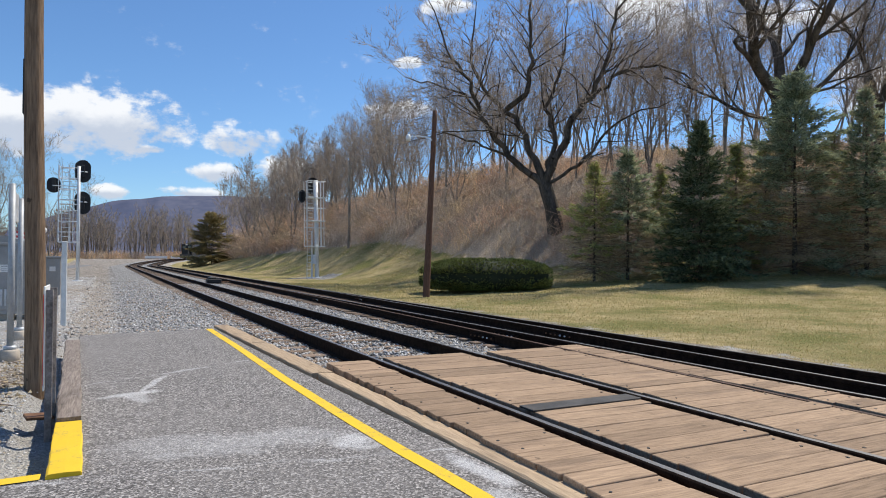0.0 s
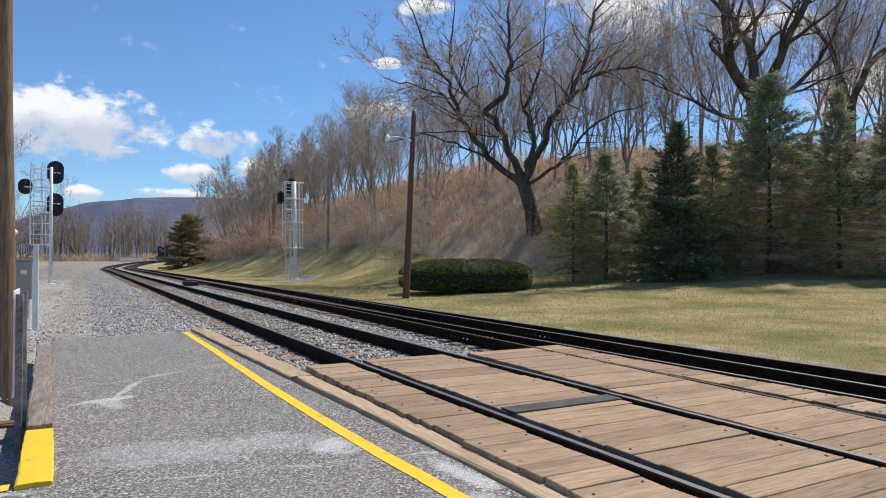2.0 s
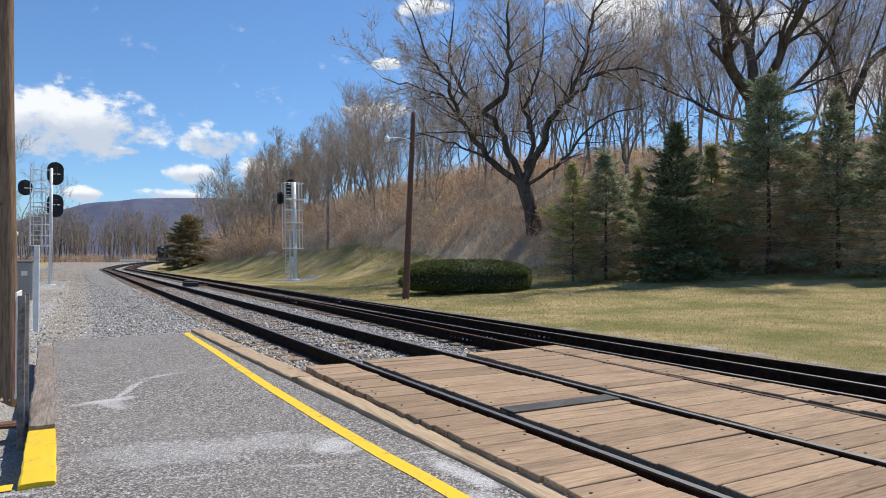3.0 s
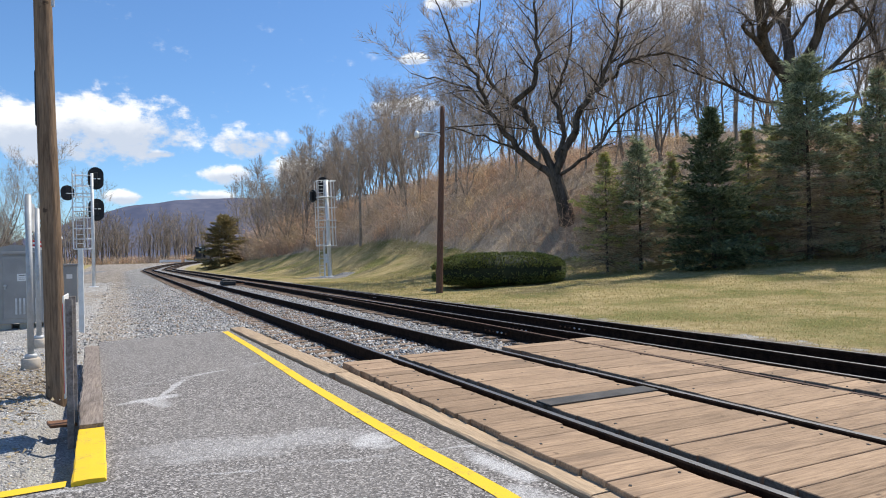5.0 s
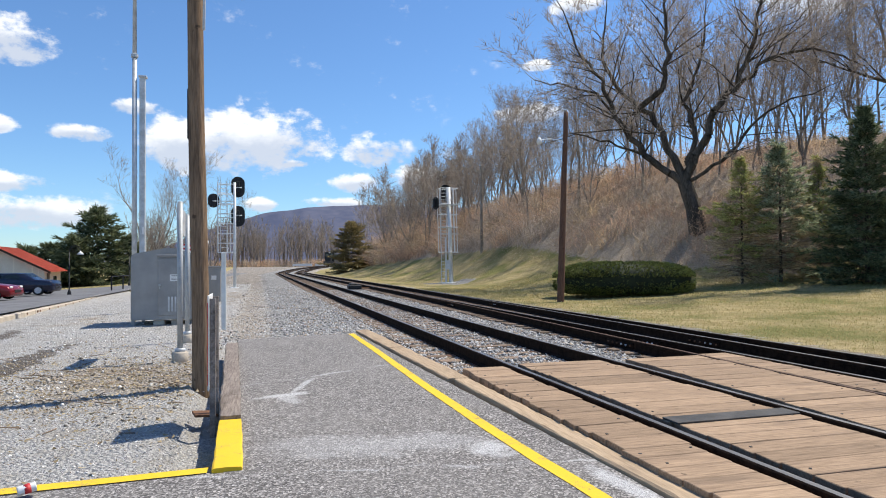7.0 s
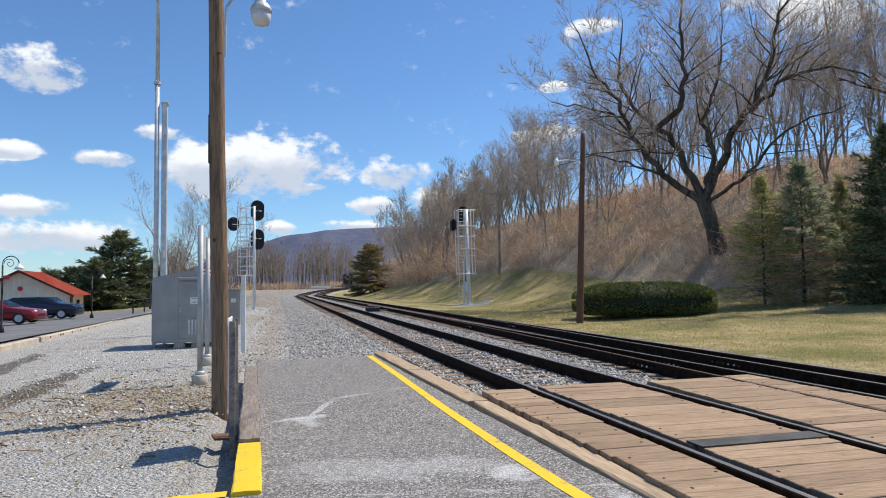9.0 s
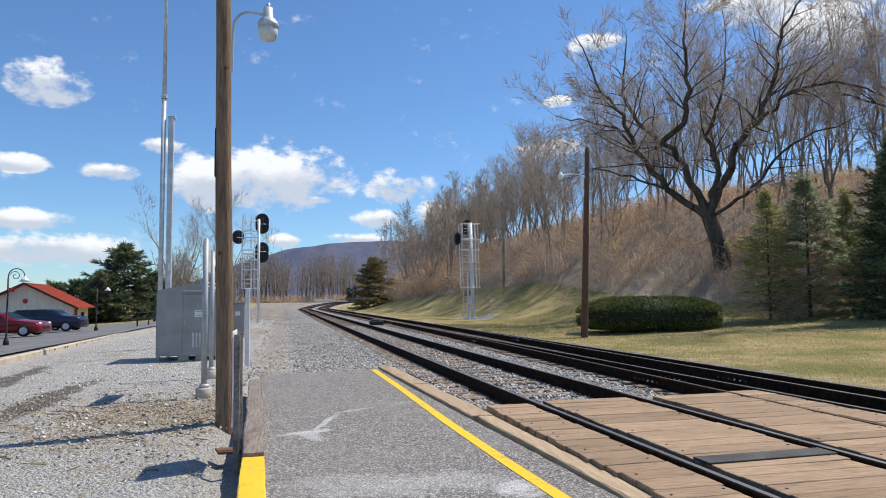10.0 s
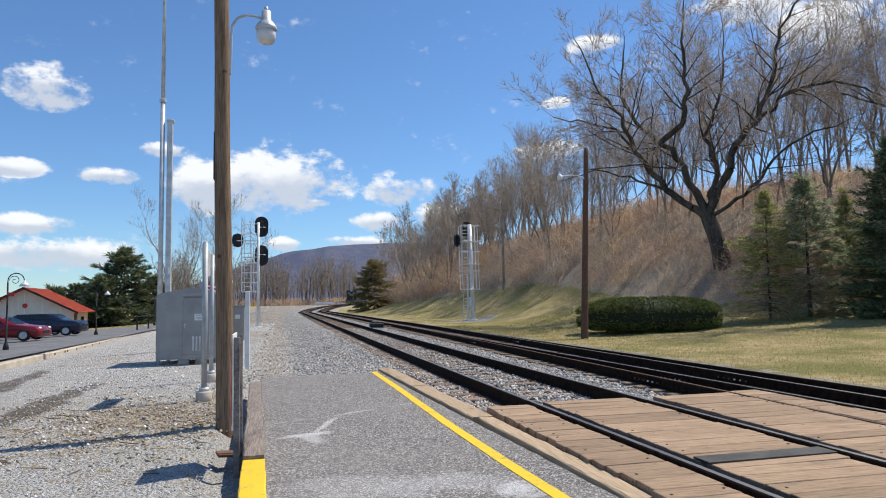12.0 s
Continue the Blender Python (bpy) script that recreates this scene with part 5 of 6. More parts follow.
G_FIR = "dark evergreens behind the parking lot"
for (az, d, h, r, sd) in ((-12.0, 76, 7.6, 3.4, 41), (-15.0, 78, 4.6, 2.4, 42), (-16.6, 80, 4.2, 2.2, 43), (-9.9, 78, 4.8, 2.2, 44), (-13.4, 74, 4.8, 2.4, 45), (-18.2, 82, 3.8, 2.0, 46)):
    conifer("evergreen", bearing(az, d), h, r * 1.25, M_evergreen, "dark green evergreen behind the parking lot", "evergreen tree", seed=sd, group=G_FIR, shape=0.6, tuft=0.7, start=0.02)


# near-black green: shade inside the hedge is put into the core's colour
M_hedge_shade = mottled("hedge_core_shade", (0.012, 0.018, 0.008), (0.03, 0.04, 0.018), 6, 40, 0.9)


def build_hedge():
    t = thing("hedge", (13.35, 28.3, -0.1), "long low clipped yew hedge with rounded ends", "hedge", turn=-11)
    L, W, H = 3.35, 1.9, 1.5
    bm = B()
    bmesh.ops.create_uvsphere(bm, u_segments=48, v_segments=16, radius=1.0)

    def shape(v, k):
        x, y, z = v
        s = lambda a, e: math.copysign(abs(a) ** e, a)
        return Vector((s(x, 0.7) * L * k, s(y, 0.8) * W * k, (0.55 + 0.45 * z if z > 0 else 0.55 + 0.55 * s(z, 0.3)) * H * k))
    for v in bm.verts:
        v.co = shape(v.co, 0.93)
    part("core", bm, M_hedge_shade, t, "inner growth, its shade put into a near-black green", True)
    g = np.random.RandomState(3)
    d = g.normal(0, 1, (11000, 3))
    d /= np.linalg.norm(d, axis=1, keepdims=True)
    pts = np.array([shape(v, 0.97) for v in d]) + g.normal(0, 0.03, d.shape)
    keep = pts[:, 2] > 0.02
    v, f = fans(pts[keep], d[keep] * np.array([[1, 1, 0.8]]) + np.array([[0, 0, 0.25]]), 0.09, 0.02, g, 0, 4)
    tri_mesh("foliage", v, f, M_yew, t)


build_hedge()


# ---- the yard on the left ----
def build_cabinet():
    t = thing("equipment_cabinet", (-6.56, 19.4, -0.24), "grey aluminium railway equipment cabinet with louvred door", "equipment cabinet")
    W, D, z0, z1 = 1.62, 1.75, 0.16, 1.92
    bm = B()
    # body with a low ridged top
    prof = ((0, z0), (W, z0), (W, z1), (W * 0.72, z1 + 0.16), (W * 0.55, z1 + 0.18), (0.06, z1 + 0.02), (0, z1 - 0.05))
    a = [bm.verts.new((x, 0, z)) for x, z in prof]
    b = [bm.verts.new((x, D, z)) for x, z in prof]
    bm.faces.new(a)
    bm.faces.new(list(reversed(b)))
    for i in range(len(prof)):
        j = (i + 1) % len(prof)
        bm.faces.new((a[i], b[i], b[j], a[j]))
    bmesh.ops.recalc_face_normals(bm, faces=bm.faces)
    bmesh.ops.bevel(bm, geom=list(bm.edges), offset=0.018, segments=2, affect="EDGES")
    part("body", bm, M_alu, t)
    bm = B()
    box(bm, (0.68, -0.03, 0.28), (1.55, -0.003, 1.82), 0.008)
    door = part("door", bm, M_alu, t, "brushed aluminium door")
    for i in range(6):
        bm = B()
        box(bm, (0.93 + i * 0.085, -0.042, 0.38), (0.975 + i * 0.085, -0.031, 0.78), 0.004)
        part("louvre", bm, M_galv, door)
    bm = B()
    box(bm, (0.98, -0.036, 1.2), (1.22, -0.031, 1.38))
    lab = part("label_plate", bm, M_white, door, "white label plate")
    bm = B()
    box(bm, (1.02, -0.039, 1.335), (1.18, -0.0365, 1.35))
    box(bm, (1.02, -0.039, 1.275), (1.16, -0.0365, 1.283))
    box(bm, (1.02, -0.039, 1.24), (1.17, -0.0365, 1.248))
    part("print_bar", bm, M_plate, lab)
    bm = B()
    ball(bm, (0.73, -0.05, 1.09), 0.035)
    rod(bm, (0.73, -0.05, 1.09), (0.73, -0.05, 1.0), 0.012)
    part("handle", bm, M_galv, door, "chrome door handle")
    bm = B()
    box(bm, (0.66, -0.06, 1.86), (1.6, 0.0, 1.93), 0.01)
    part("drip_cap", bm, M_alu, t)
    for x in (0.02, W - 0.1):
        for y in (0.02, D - 0.1):
            bm = B()
            box(bm, (x, y, -0.1), (x + 0.08, y + 0.08, z0 + (1.25 if x < 0.1 and y < 0.1 else 0)), 0.005)
            part("leg", bm, M_alu, t)
    for x in (0.55, 1.0):
        bm = B()
        box(bm, (x, 0.1, -0.1), (x + 0.28, 0.4, z0 - 0.003), 0.01)
        part("base_block", bm, M_concrete, t)
    t2 = thing("equipment_box", (-4.62, 20.6, -0.24), "small grey metal case on a pipe stand", "equipment box")
    bm = B()
    box(bm, (-0.35, 0, 0.55), (0.28, 0.4, 1.55), 0.015)
    box(bm, (-0.38, -0.03, 1.55), (0.31, 0.43, 1.6), 0.01)
    part("case", bm, M_alu, t2)
    bm = B()
    box(bm, (0.02, -0.012, 1.2), (0.16, -0.002, 1.32))
    part("label_plate", bm, M_white, t2, "white label plate")
    for x in (-0.2, 0.18):
        bm = B()
        rod(bm, (x, 0.2, -0.1), (x, 0.2, 0.55), 0.04)
        part("stand_pipe", bm, M_galv, t2)
    # small white dome beyond
    t3 = thing("dome_light", (-5.05, 24.5, -0.24), "white dome on a thin grey pipe", "dome")
    bm = B()
    rod(bm, (0, 0, 0), (0, 0, 2.35), 0.03)
    part("pipe", bm, M_galv, t3)
    bm = B()
    ball(bm, (0, 0, 2.42), 0.11)
    part("dome", bm, M_white, t3, "", True)


build_cabinet()


def build_antenna():
    t = thing("antenna_mast", (-7.35, 24.7, -0.24), "tall slim galvanised antenna mast with a bolted flange", "antenna mast")
    bm = B()
    rod(bm, (0, 0, 0), (0, 0, 8.8), 0.085, 0.075, 14)
    part("lower_tube", bm, M_galv, t, "", True)
    bm = B()
    lathe(bm, ((0.12, 8.76), (0.12, 8.86), (0.08, 8.88)), 14)
    part("flange", bm, M_galv, t)
    bm = B()
    rod(bm, (0, 0, 8.85), (0, 0, 16.5), 0.07, 0.04, 12)
    part("upper_tube", bm, M_galv, t, "", True)
    t = thing("antenna_mast", (-7.11, 24.8, -0.24), "shorter square galvanised mast beside the tall one", "antenna mast")
    bm = B()
    box(bm, (-0.09, -0.09, 0), (0.09, 0.09, 8.1), 0.012)
    part("shaft", bm, M_galv, t)
    bm = B()
    box(bm, (-0.12, -0.12, 8.08), (0.14, 0.12, 8.16), 0.01)
    part("cap", bm, M_galv, t)
    bm = B()
    box(bm, (0.0, -0.11, 2.7), (0.06, -0.092, 2.95))
    part("tag", bm, M_white, t)


build_antenna()


def build_flag():
    t = thing("small_flag", (-5.86, 26.0, -0.24), "small red and white striped flag on a thin stick", "flag")
    bm = B()
    rod(bm, (0, 0, 0), (-0.1, 0, 2.5), 0.015)
    part("stick", bm, M_galv, t)
    for i in range(7):
        bm = B()
        n = 8
        top, bot = [], []
        for j in range(n + 1):
            u = j / n
            x, y, z = -0.06 + 0.5 * u, 0.05 * math.sin(u * 7), 2.42 - 0.07 * i - 0.16 * u * u
            top.append(bm.verts.new((x, y, z)))
            bot.append(bm.verts.new((x, y, z - 0.07)))
        for j in range(n):
            bm.faces.new((top[j], top[j + 1], bot[j + 1], bot[j]))
        bmesh.ops.solidify(bm, geom=list(bm.faces), thickness=0.004)
        part("stripe", bm, M_red_sign if i % 2 == 0 else M_white, t, "red stripe" if i % 2 == 0 else "white stripe")


build_flag()


def build_lot():
    # asphalt of the parking lot and lane behind the kerb
    bm = B()
    xs = [-10.86, -12, -14, -17, -20, -24, -30, -40]
    ys = [-20, 0, 10, 18, 24, 30, 36, 42, 48, 54, 60]
    grid = [[bm.verts.new((x, y, land(x, y) + 0.03)) for x in xs] for y in ys]
    for a, b in zip(grid, grid[1:]):
        for i in range(len(xs) - 1):
            bm.faces.new((a[i], b[i], b[i + 1], a[i + 1]))
    ob = mesh_object("road", bm, M_lane)
    tagged(ob, "grey asphalt lane and parking lot", "road", kind="structure")
    bm = B()
    rows = []
    for y in np.arange(58, 150, 6):
        c = -11.9 + (y - 58) * 0.06
        rows.append([bm.verts.new((c - 2.4, y, land(-9.5, y) + 0.04)), bm.verts.new((c + 1.0, y, land(-9.5, y) + 0.04))])
    for a, b in zip(rows, rows[1:]):
        bm.faces.new((a[0], a[1], b[1], b[0]))
    tagged(mesh_object("far_lane", bm, M_lane), "grey lane running on along the railway", "road", kind="structure")
    # kerb stones
    rn = random.Random(6)
    y = 6.0
    first = None
    while y < 60:
        l = 2.4 if y > 24.2 else 6.0 if y < 18 else 24.2 - y
        l = max(l, 1.5)
        x = -10.45 - 0.028 * (y - 20)
        bm = B()
        box(bm, (-0.22, 0.015, -0.35), (0.0, l - 0.015, 0.0), 0.025)
        for v in bm.verts:
            v.co += Vector((noise.noise(v.co * 2 + Vector((0, y, 0))), 0, noise.noise(v.co * 1.5 + Vector((4, y, 0))))) * 0.014
        ob = mesh_object("kerb_stone", bm, M_concrete)
        ob.matrix_world = pose(x, y, land(-10.2, y) + 0.17, 0, 0, 1.6)
        tagged(ob, "weathered tan concrete kerb stone beside the lane", "kerb stone", "kerb stones")
        if y > 24:
            for kk in (0.5, 1.7):
                bm = B()
                box(bm, (0, 0, 0), (0.03, 0.10, 0.07), 0.006)
                part("rust_slot", bm, M_rust, ob).matrix_basis = pose(-0.012, kk, -0.1)
        y += l


M_lane = mottled("lane_asphalt", (0.15, 0.15, 0.155), (0.23, 0.23, 0.235), 0.7, 60, 0.95, 0, (0.3, 0.005), spec=0.2)
build_lot()


def build_barn():
    t = thing("barn", (-25.75, 57.5, -0.95), "cream board-and-batten shed with a red gabled roof", "shed", turn=4)
    W, D, H, A = 6.5, 6.0, 2.15, 3.85
    bm = B()
    prof = ((0, -0.4), (W, -0.4), (W, H), (W / 2, A), (0, H))
    a = [bm.verts.new((x, 0, z)) for x, z in prof]
    b = [bm.verts.new((x, D, z)) for x, z in prof]
    bm.faces.new(a)
    bm.faces.new(list(reversed(b)))
    for i in range(5):
        j = (i + 1) % 5
        bm.faces.new((a[i], b[i], b[j], a[j]))
    bmesh.ops.recalc_face_normals(bm, faces=bm.faces)
    part("wall", bm, M_siding, t)
    for i in range(15):
        x = 0.35 + i * 0.41
        top = H + (A - H) * (1 - abs(x - W / 2) / (W / 2)) - 0.1
        bm = B()
        box(bm, (x - 0.03, -0.03, -0.3), (x + 0.03, 0.0, top))
        part("batten", bm, M_siding, t)
    for s in (-1, 1):
        bm = B()
        e = 0.55
        x0, z0 = W / 2, A + 0.12
        x1 = W / 2 + s * (W / 2 + e)
        z1 = H + 0.12 - (A - H) / (W / 2) * e
        q = [bm.verts.new(p) for p in ((x0, -0.6, z0), (x1, -0.6, z1), (x1, D + 0.6, z1), (x0, D + 0.6, z0))]
        bm.faces.new(q if s > 0 else list(reversed(q)))
        bmesh.ops.solidify(bm, geom=list(bm.faces), thickness=0.12)
        roof = part("roof", bm, M_roof_red, t, "red shingled roof slope")
        bm = B()
        m = (z1 - z0) / (x1 - x0)
        q = []
        for x in (x0, x1):
            z = z0 + m * (x - x0)
            q += [(x, z)]
        vs = [bm.verts.new(p) for p in ((q[0][0], -0.63, q[0][1] - 0.15), (q[1][0], -0.63, q[1][1] - 0.15), (q[1][0], -0.63, q[1][1] + 0.02), (q[0][0], -0.63, q[0][1] + 0.02))]
        bm.faces.new(vs)
        bmesh.ops.solidify(bm, geom=list(bm.faces), thickness=0.05)
        part("bargeboard", bm, M_brown, roof)
    for x0, x1 in ((1.5, 3.15), (3.3, 4.95)):
        bm = B()
        box(bm, (x0, -0.06, -0.3), (x1, -0.02, 1.55), 0.01)
        part("garage_door", bm, M_siding, t, "cream garage door")
    bm = B()
    for lo, hi in (((1.35, -0.09, -0.3), (1.49, -0.03, 1.7)), ((4.96, -0.09, -0.3), (5.1, -0.03, 1.7)), ((1.35, -0.093, 1.56), (5.1, -0.033, 1.72)), ((3.16, -0.09, -0.3), (3.29, -0.03, 1.555))):
        box(bm, lo, hi)
    part("door_frame", bm, M_brown, t, "dark brown door frame")
    bm = B()
    lathe(bm, ((0.19, 0.0), (0.19, 0.05)), 8, pose(W / 2, -0.04, 2.55, 90, 0, 22))
    part("emblem", bm, M_red_sign, t, "round red emblem")
    bm = B()
    box(bm, (W + 0.0, 0.8, 0.0), (W + 0.05, 1.6, 1.9))
    part("side_door", bm, M_brown, t, "dark side door")
    bm = B()
    box(bm, (W + 0.0, 3.2, 0.5), (W + 0.05, 4.2, 1.6))
    part("side_window", bm, M_carglass, t)


build_barn()


def build_car(at, turn, paint, label, L=4.6, H=1.45, wagon=False):
    t = thing("car", at, label, "car", "parked cars", turn=turn)
    t.scale = (0.92, 0.9, 0.88)
    W = 1.78
    if wagon:
        prof = ((0, .35), (.03, .75), (.12, .95), (1.05, 1.02), (1.65, 1.42), (2.2, H), (3.7, H - .02), (4.35, 1.05), (4.55, .9), (4.6, .45), (4.5, .25), (.1, .22))
    else:
        prof = ((0, .35), (.04, .65), (.2, .8), (1.25, .93), (1.95, 1.32), (2.4, H), (3.1, H - .03), (3.85, 1.05), (4.45, .98), (4.58, .75), (4.6, .4), (4.45, .22), (.1, .2))
    s = L / 4.6
    bm = B()
    rows = []
    for y, k in ((-W / 2, 0.0), (-W / 2 + 0.06, 0.5), (-W / 2 + 0.18, 1.0), (W / 2 - 0.18, 1.0), (W / 2 - 0.06, 0.5), (W / 2, 0.0)):
        row = []
        for x, z in prof:
            inset = (1 - k)
            zz = z if z < 0.96 else 0.96 + (z - 0.96) * (0.0 if k == 0 else 0.9 if k == 0.5 else 1.0)
            row.append(bm.verts.new((x * s + (L / 2 - x * s) * 0.03 * inset, y, zz - (0.03 * inset if z > 0.6 else 0))))
        rows.append(row)
    n = len(prof)
    for a, b in zip(rows, rows[1:]):
        for i in range(n):
            bm.faces.new((a[i], a[(i + 1) % n], b[(i + 1) % n], b[i]))
    bm.faces.new(list(reversed(rows[0])))
    bm.faces.new(rows[-1])
    bmesh.ops.recalc_face_normals(bm, faces=bm.faces)
    part("body", bm, paint, t, "", True)
    for side in (-1, 1):
        y = side * (W / 2 - 0.045)
        for x0, x1, x2, x3 in (((1.75, 1.98, 2.7, 2.7), (2.78, 2.78, 3.45, 3.7)) if wagon else ((1.85, 2.1, 2.65, 2.65), (2.73, 2.73, 3.1, 3.6))):
            bm = B()
            top, low = H - 0.1, 0.98
            vs = [bm.verts.new((x * s, y + side * (0.035 if z == low else 0.0), z)) for x, z in ((x0, low), (x3, low), (x2, top), (x1, top))]
            bm.faces.new(vs)
            bmesh.ops.solidify(bm, geom=list(bm.faces), thickness=0.02)
            part("side_window", bm, M_carglass, t)
    bm = B()
    x0, z0, x1, z1 = (1.12, 1.06, 1.66, 1.44) if wagon else (1.32, 0.98, 1.95, 1.35)
    vs = [bm.verts.new((x * s, y, z)) for x, y, z in ((x0, -0.7, z0), (x0, 0.7, z0), (x1, 0.6, z1), (x1, -0.6, z1))]
    bm.faces.new(vs)
    bmesh.ops.solidify(bm, geom=list(bm.faces), thickness=0.02)
    part("windscreen", bm, M_carglass, t)
    for x in (0.82 * s, 3.72 * s):
        for y in (-W / 2 + 0.08, W / 2 - 0.08):
            bm = B()
            rod(bm, (x, y - 0.11, 0.32), (x, y + 0.11, 0.32), 0.32, 0.32, 20)
            wheel = part("wheel", bm, M_tyre, t, "black tyre", True)
            bm = B()
            rod(bm, (x, y - 0.125, 0.32), (x, y + 0.125, 0.32), 0.21, 0.21, 10)
            part("rim", bm, M_galv, wheel, "alloy rim")
    for y in (-0.62, 0.62):
        bm = B()
        ball(bm, (0.1 * s, y, 0.72), 0.13, (0.6, 1.2, 0.6), 10, 6)
        part("headlight", bm, M_white, t)
    bm = B()
    box(bm, (-0.01, -0.4, 0.4), (0.06, 0.4, 0.58), 0.02)
    part("grille", bm, M_black, t)
    return t


def paint(name, c):
    return mottled(name, [v * 0.95 for v in c], c, 2, 20, 0.22, 0.25, None, spec=0.7, vary=0)


M_car_red, M_car_blue, M_car_green, M_car_dark = (paint("red_car_paint", (0.22, 0.012, 0.018)), paint("navy_car_paint", (0.010, 0.015, 0.04)),
                                                  paint("lime_car_paint", (0.12, 0.42, 0.03)), paint("dark_car_paint", (0.03, 0.03, 0.032)))


def lot(x, y):
    return (x, y, land(x, y) + 0.03)


build_car(lot(-14.75, 44.2), 176, M_car_blue, "navy blue estate car parked in the lot", 4.7, 1.46, True)
build_car(lot(-16.6, 48.4), 174, M_car_green, "lime green car parked behind a blue one", 4.4, 1.46, True)
build_car(lot(-15.1, 38.6), 175, M_car_red, "dark red saloon car parked in the lot", 4.6, 1.36)
build_car(lot(-16.0, 33.3), 174, M_car_dark, "dark grey car parked by the lamp post", 4.5, 1.4)


def build_lane_lamp(x, y, h=3.9):
    t = thing("street_lamp", (x, y, land(x, y)), "black shepherd-crook street lamp with a pale shade", "street lamp", "lane lamps")
    bm = B()
    lathe(bm, ((0.16, 0.0), (0.15, 0.25), (0.09, 0.4), (0.055, 0.5), (0.045, h)), 12)
    part("post", bm, M_black, t, "", True)
    bm = B()
    pts = []
    for i in range(15):
        a = math.pi - i * math.pi * 1.05 / 14
        pts.append((0.42 + 0.42 * math.cos(a), 0, h + 0.1 + 0.42 * math.sin(a)))
    bent(bm, [(0, 0, h)] + pts, 0.028, 6)
    pts = []
    for i in range(22):
        a = math.pi - i * math.pi * 2.6 / 21
        rr = 0.30 * (1 - i / 26)
        pts.append((0.36 + rr * math.cos(a), 0, h + 0.1 + rr * math.sin(a)))
    bent(bm, pts, 0.018, 5)
    part("crook", bm, M_black, t)
    bm = B()
    lathe(bm, ((0.30, -0.14), (0.16, 0.04), (0.06, 0.1), (0.05, 0.2)), 14, Matrix.Translation((0.86, 0, h - 0.1)))
    part("shade", bm, M_white, t, "pale bell shade", True)
    t.scale = (0.66, 0.66, 0.66)


build_lane_lamp(-13.4, 28.6)
build_lane_lamp(-13.6, 42.0, 3.7)
build_lane_lamp(-13.6, 60.0, 3.7)
bm = B()
box(bm, (-0.02, 0, 0), (0.2, 0.02, 0.15), 0.004)
tagged(mesh_object("banner", bm, M_red_sign), "small red banner on the street lamp", "banner").matrix_world = pose(-13.38, 28.6, 1.84)


def build_lane_rail():
    t = thing("handrail", (-12.4, 46, 0), "low dark post-and-rail fence beside the lane", "fence")
    for i in range(9):
        y = i * 3.0
        x = 0.2 + i * 0.12
        z = land(-12.2, 46 + y)
        bm = B()
        rod(bm, (x, y, z - 0.1), (x, y, z + 0.95), 0.045)
        part("post", bm, M_black, t)
        if i < 8:
            z2 = land(-12.2, 49 + y)
            bm = B()
            rod(bm, (x, y, z + 0.9), (x + 0.12, y + 3.0, z2 + 0.9), 0.025)
            part("rail_bar", bm, M_black, t)


build_lane_rail()


# ---- far end of the line ----
def build_barriers():
    for x, l in ((7.7, 6.7), (15.4, 12.0)):
        y = 236.0
        t = thing("barrier", (x, y, land(x, y)), "low white barrier at the far end of the line", "barrier", "white barriers")
        bm = B()
        box(bm, (0, 0, 0.25), (l, 0.2, 1.05), 0.03)
        part("panel", bm, M_white, t)
        for k in range(4):
            bm = B()
            box(bm, (0.2 + k * (l - 0.5) / 3, 0.02, -0.2), (0.35 + k * (l - 0.5) / 3, 0.18, 0.25))
            part("foot", bm, M_white, t)


build_barriers()


def build_locomotive():
    y = 212.0
    x = 4.33 + bend(y)
    t = thing("locomotive", (x, y, rise(y)), "black diesel locomotive coming round the far bend", "locomotive", turn=-math.degrees(math.atan((y - 122) / 310.0)))
    bm = B()
    box(bm, (-1.5, 0.6, 0.75), (1.5, 20, 1.25), 0.05)
    part("frame", bm, M_black, t)
    bm = B()
    box(bm, (-0.8, 0.7, 1.25), (0.8, 3.0, 3.2), 0.12)
    part("nose", bm, M_black, t)
    bm = B()
    box(bm, (-1.5, 3.0, 1.25), (1.5, 5.6, 4.6), 0.15)
    cab = part("cab", bm, M_black, t)
    for xx in (-0.75, 0.75):
        bm = B()
        box(bm, (xx - 0.45, 2.96, 3.35), (xx + 0.45, 3.01, 4.0), 0.02)
        part("windscreen", bm, M_carglass, cab)
    bm = B()
    box(bm, (-0.35, 2.9, 4.2), (0.35, 3.0, 4.45), 0.03)
    part("headlight", bm, M_white, cab)
    bm = B()
    box(bm, (-1.0, 5.6, 1.25), (1.0, 19.5, 4.1), 0.1)
    part("hood", bm, M_black, t)
    bm = B()
    box(bm, (-1.45, 0.4, 0.3), (1.45, 0.62, 1.6), 0.03)
    part("pilot", bm, M_plate, t)
    for yy in (2.2, 4.0, 5.8, 14.4, 16.2, 18.0):
        for xx in (-0.75, 0.75):
            bm = B()
            rod(bm, (xx - 0.07, yy, 0.5), (xx + 0.07, yy, 0.5), 0.5, 0.5, 18)
            part("wheel", bm, M_rust, t)


build_locomotive()


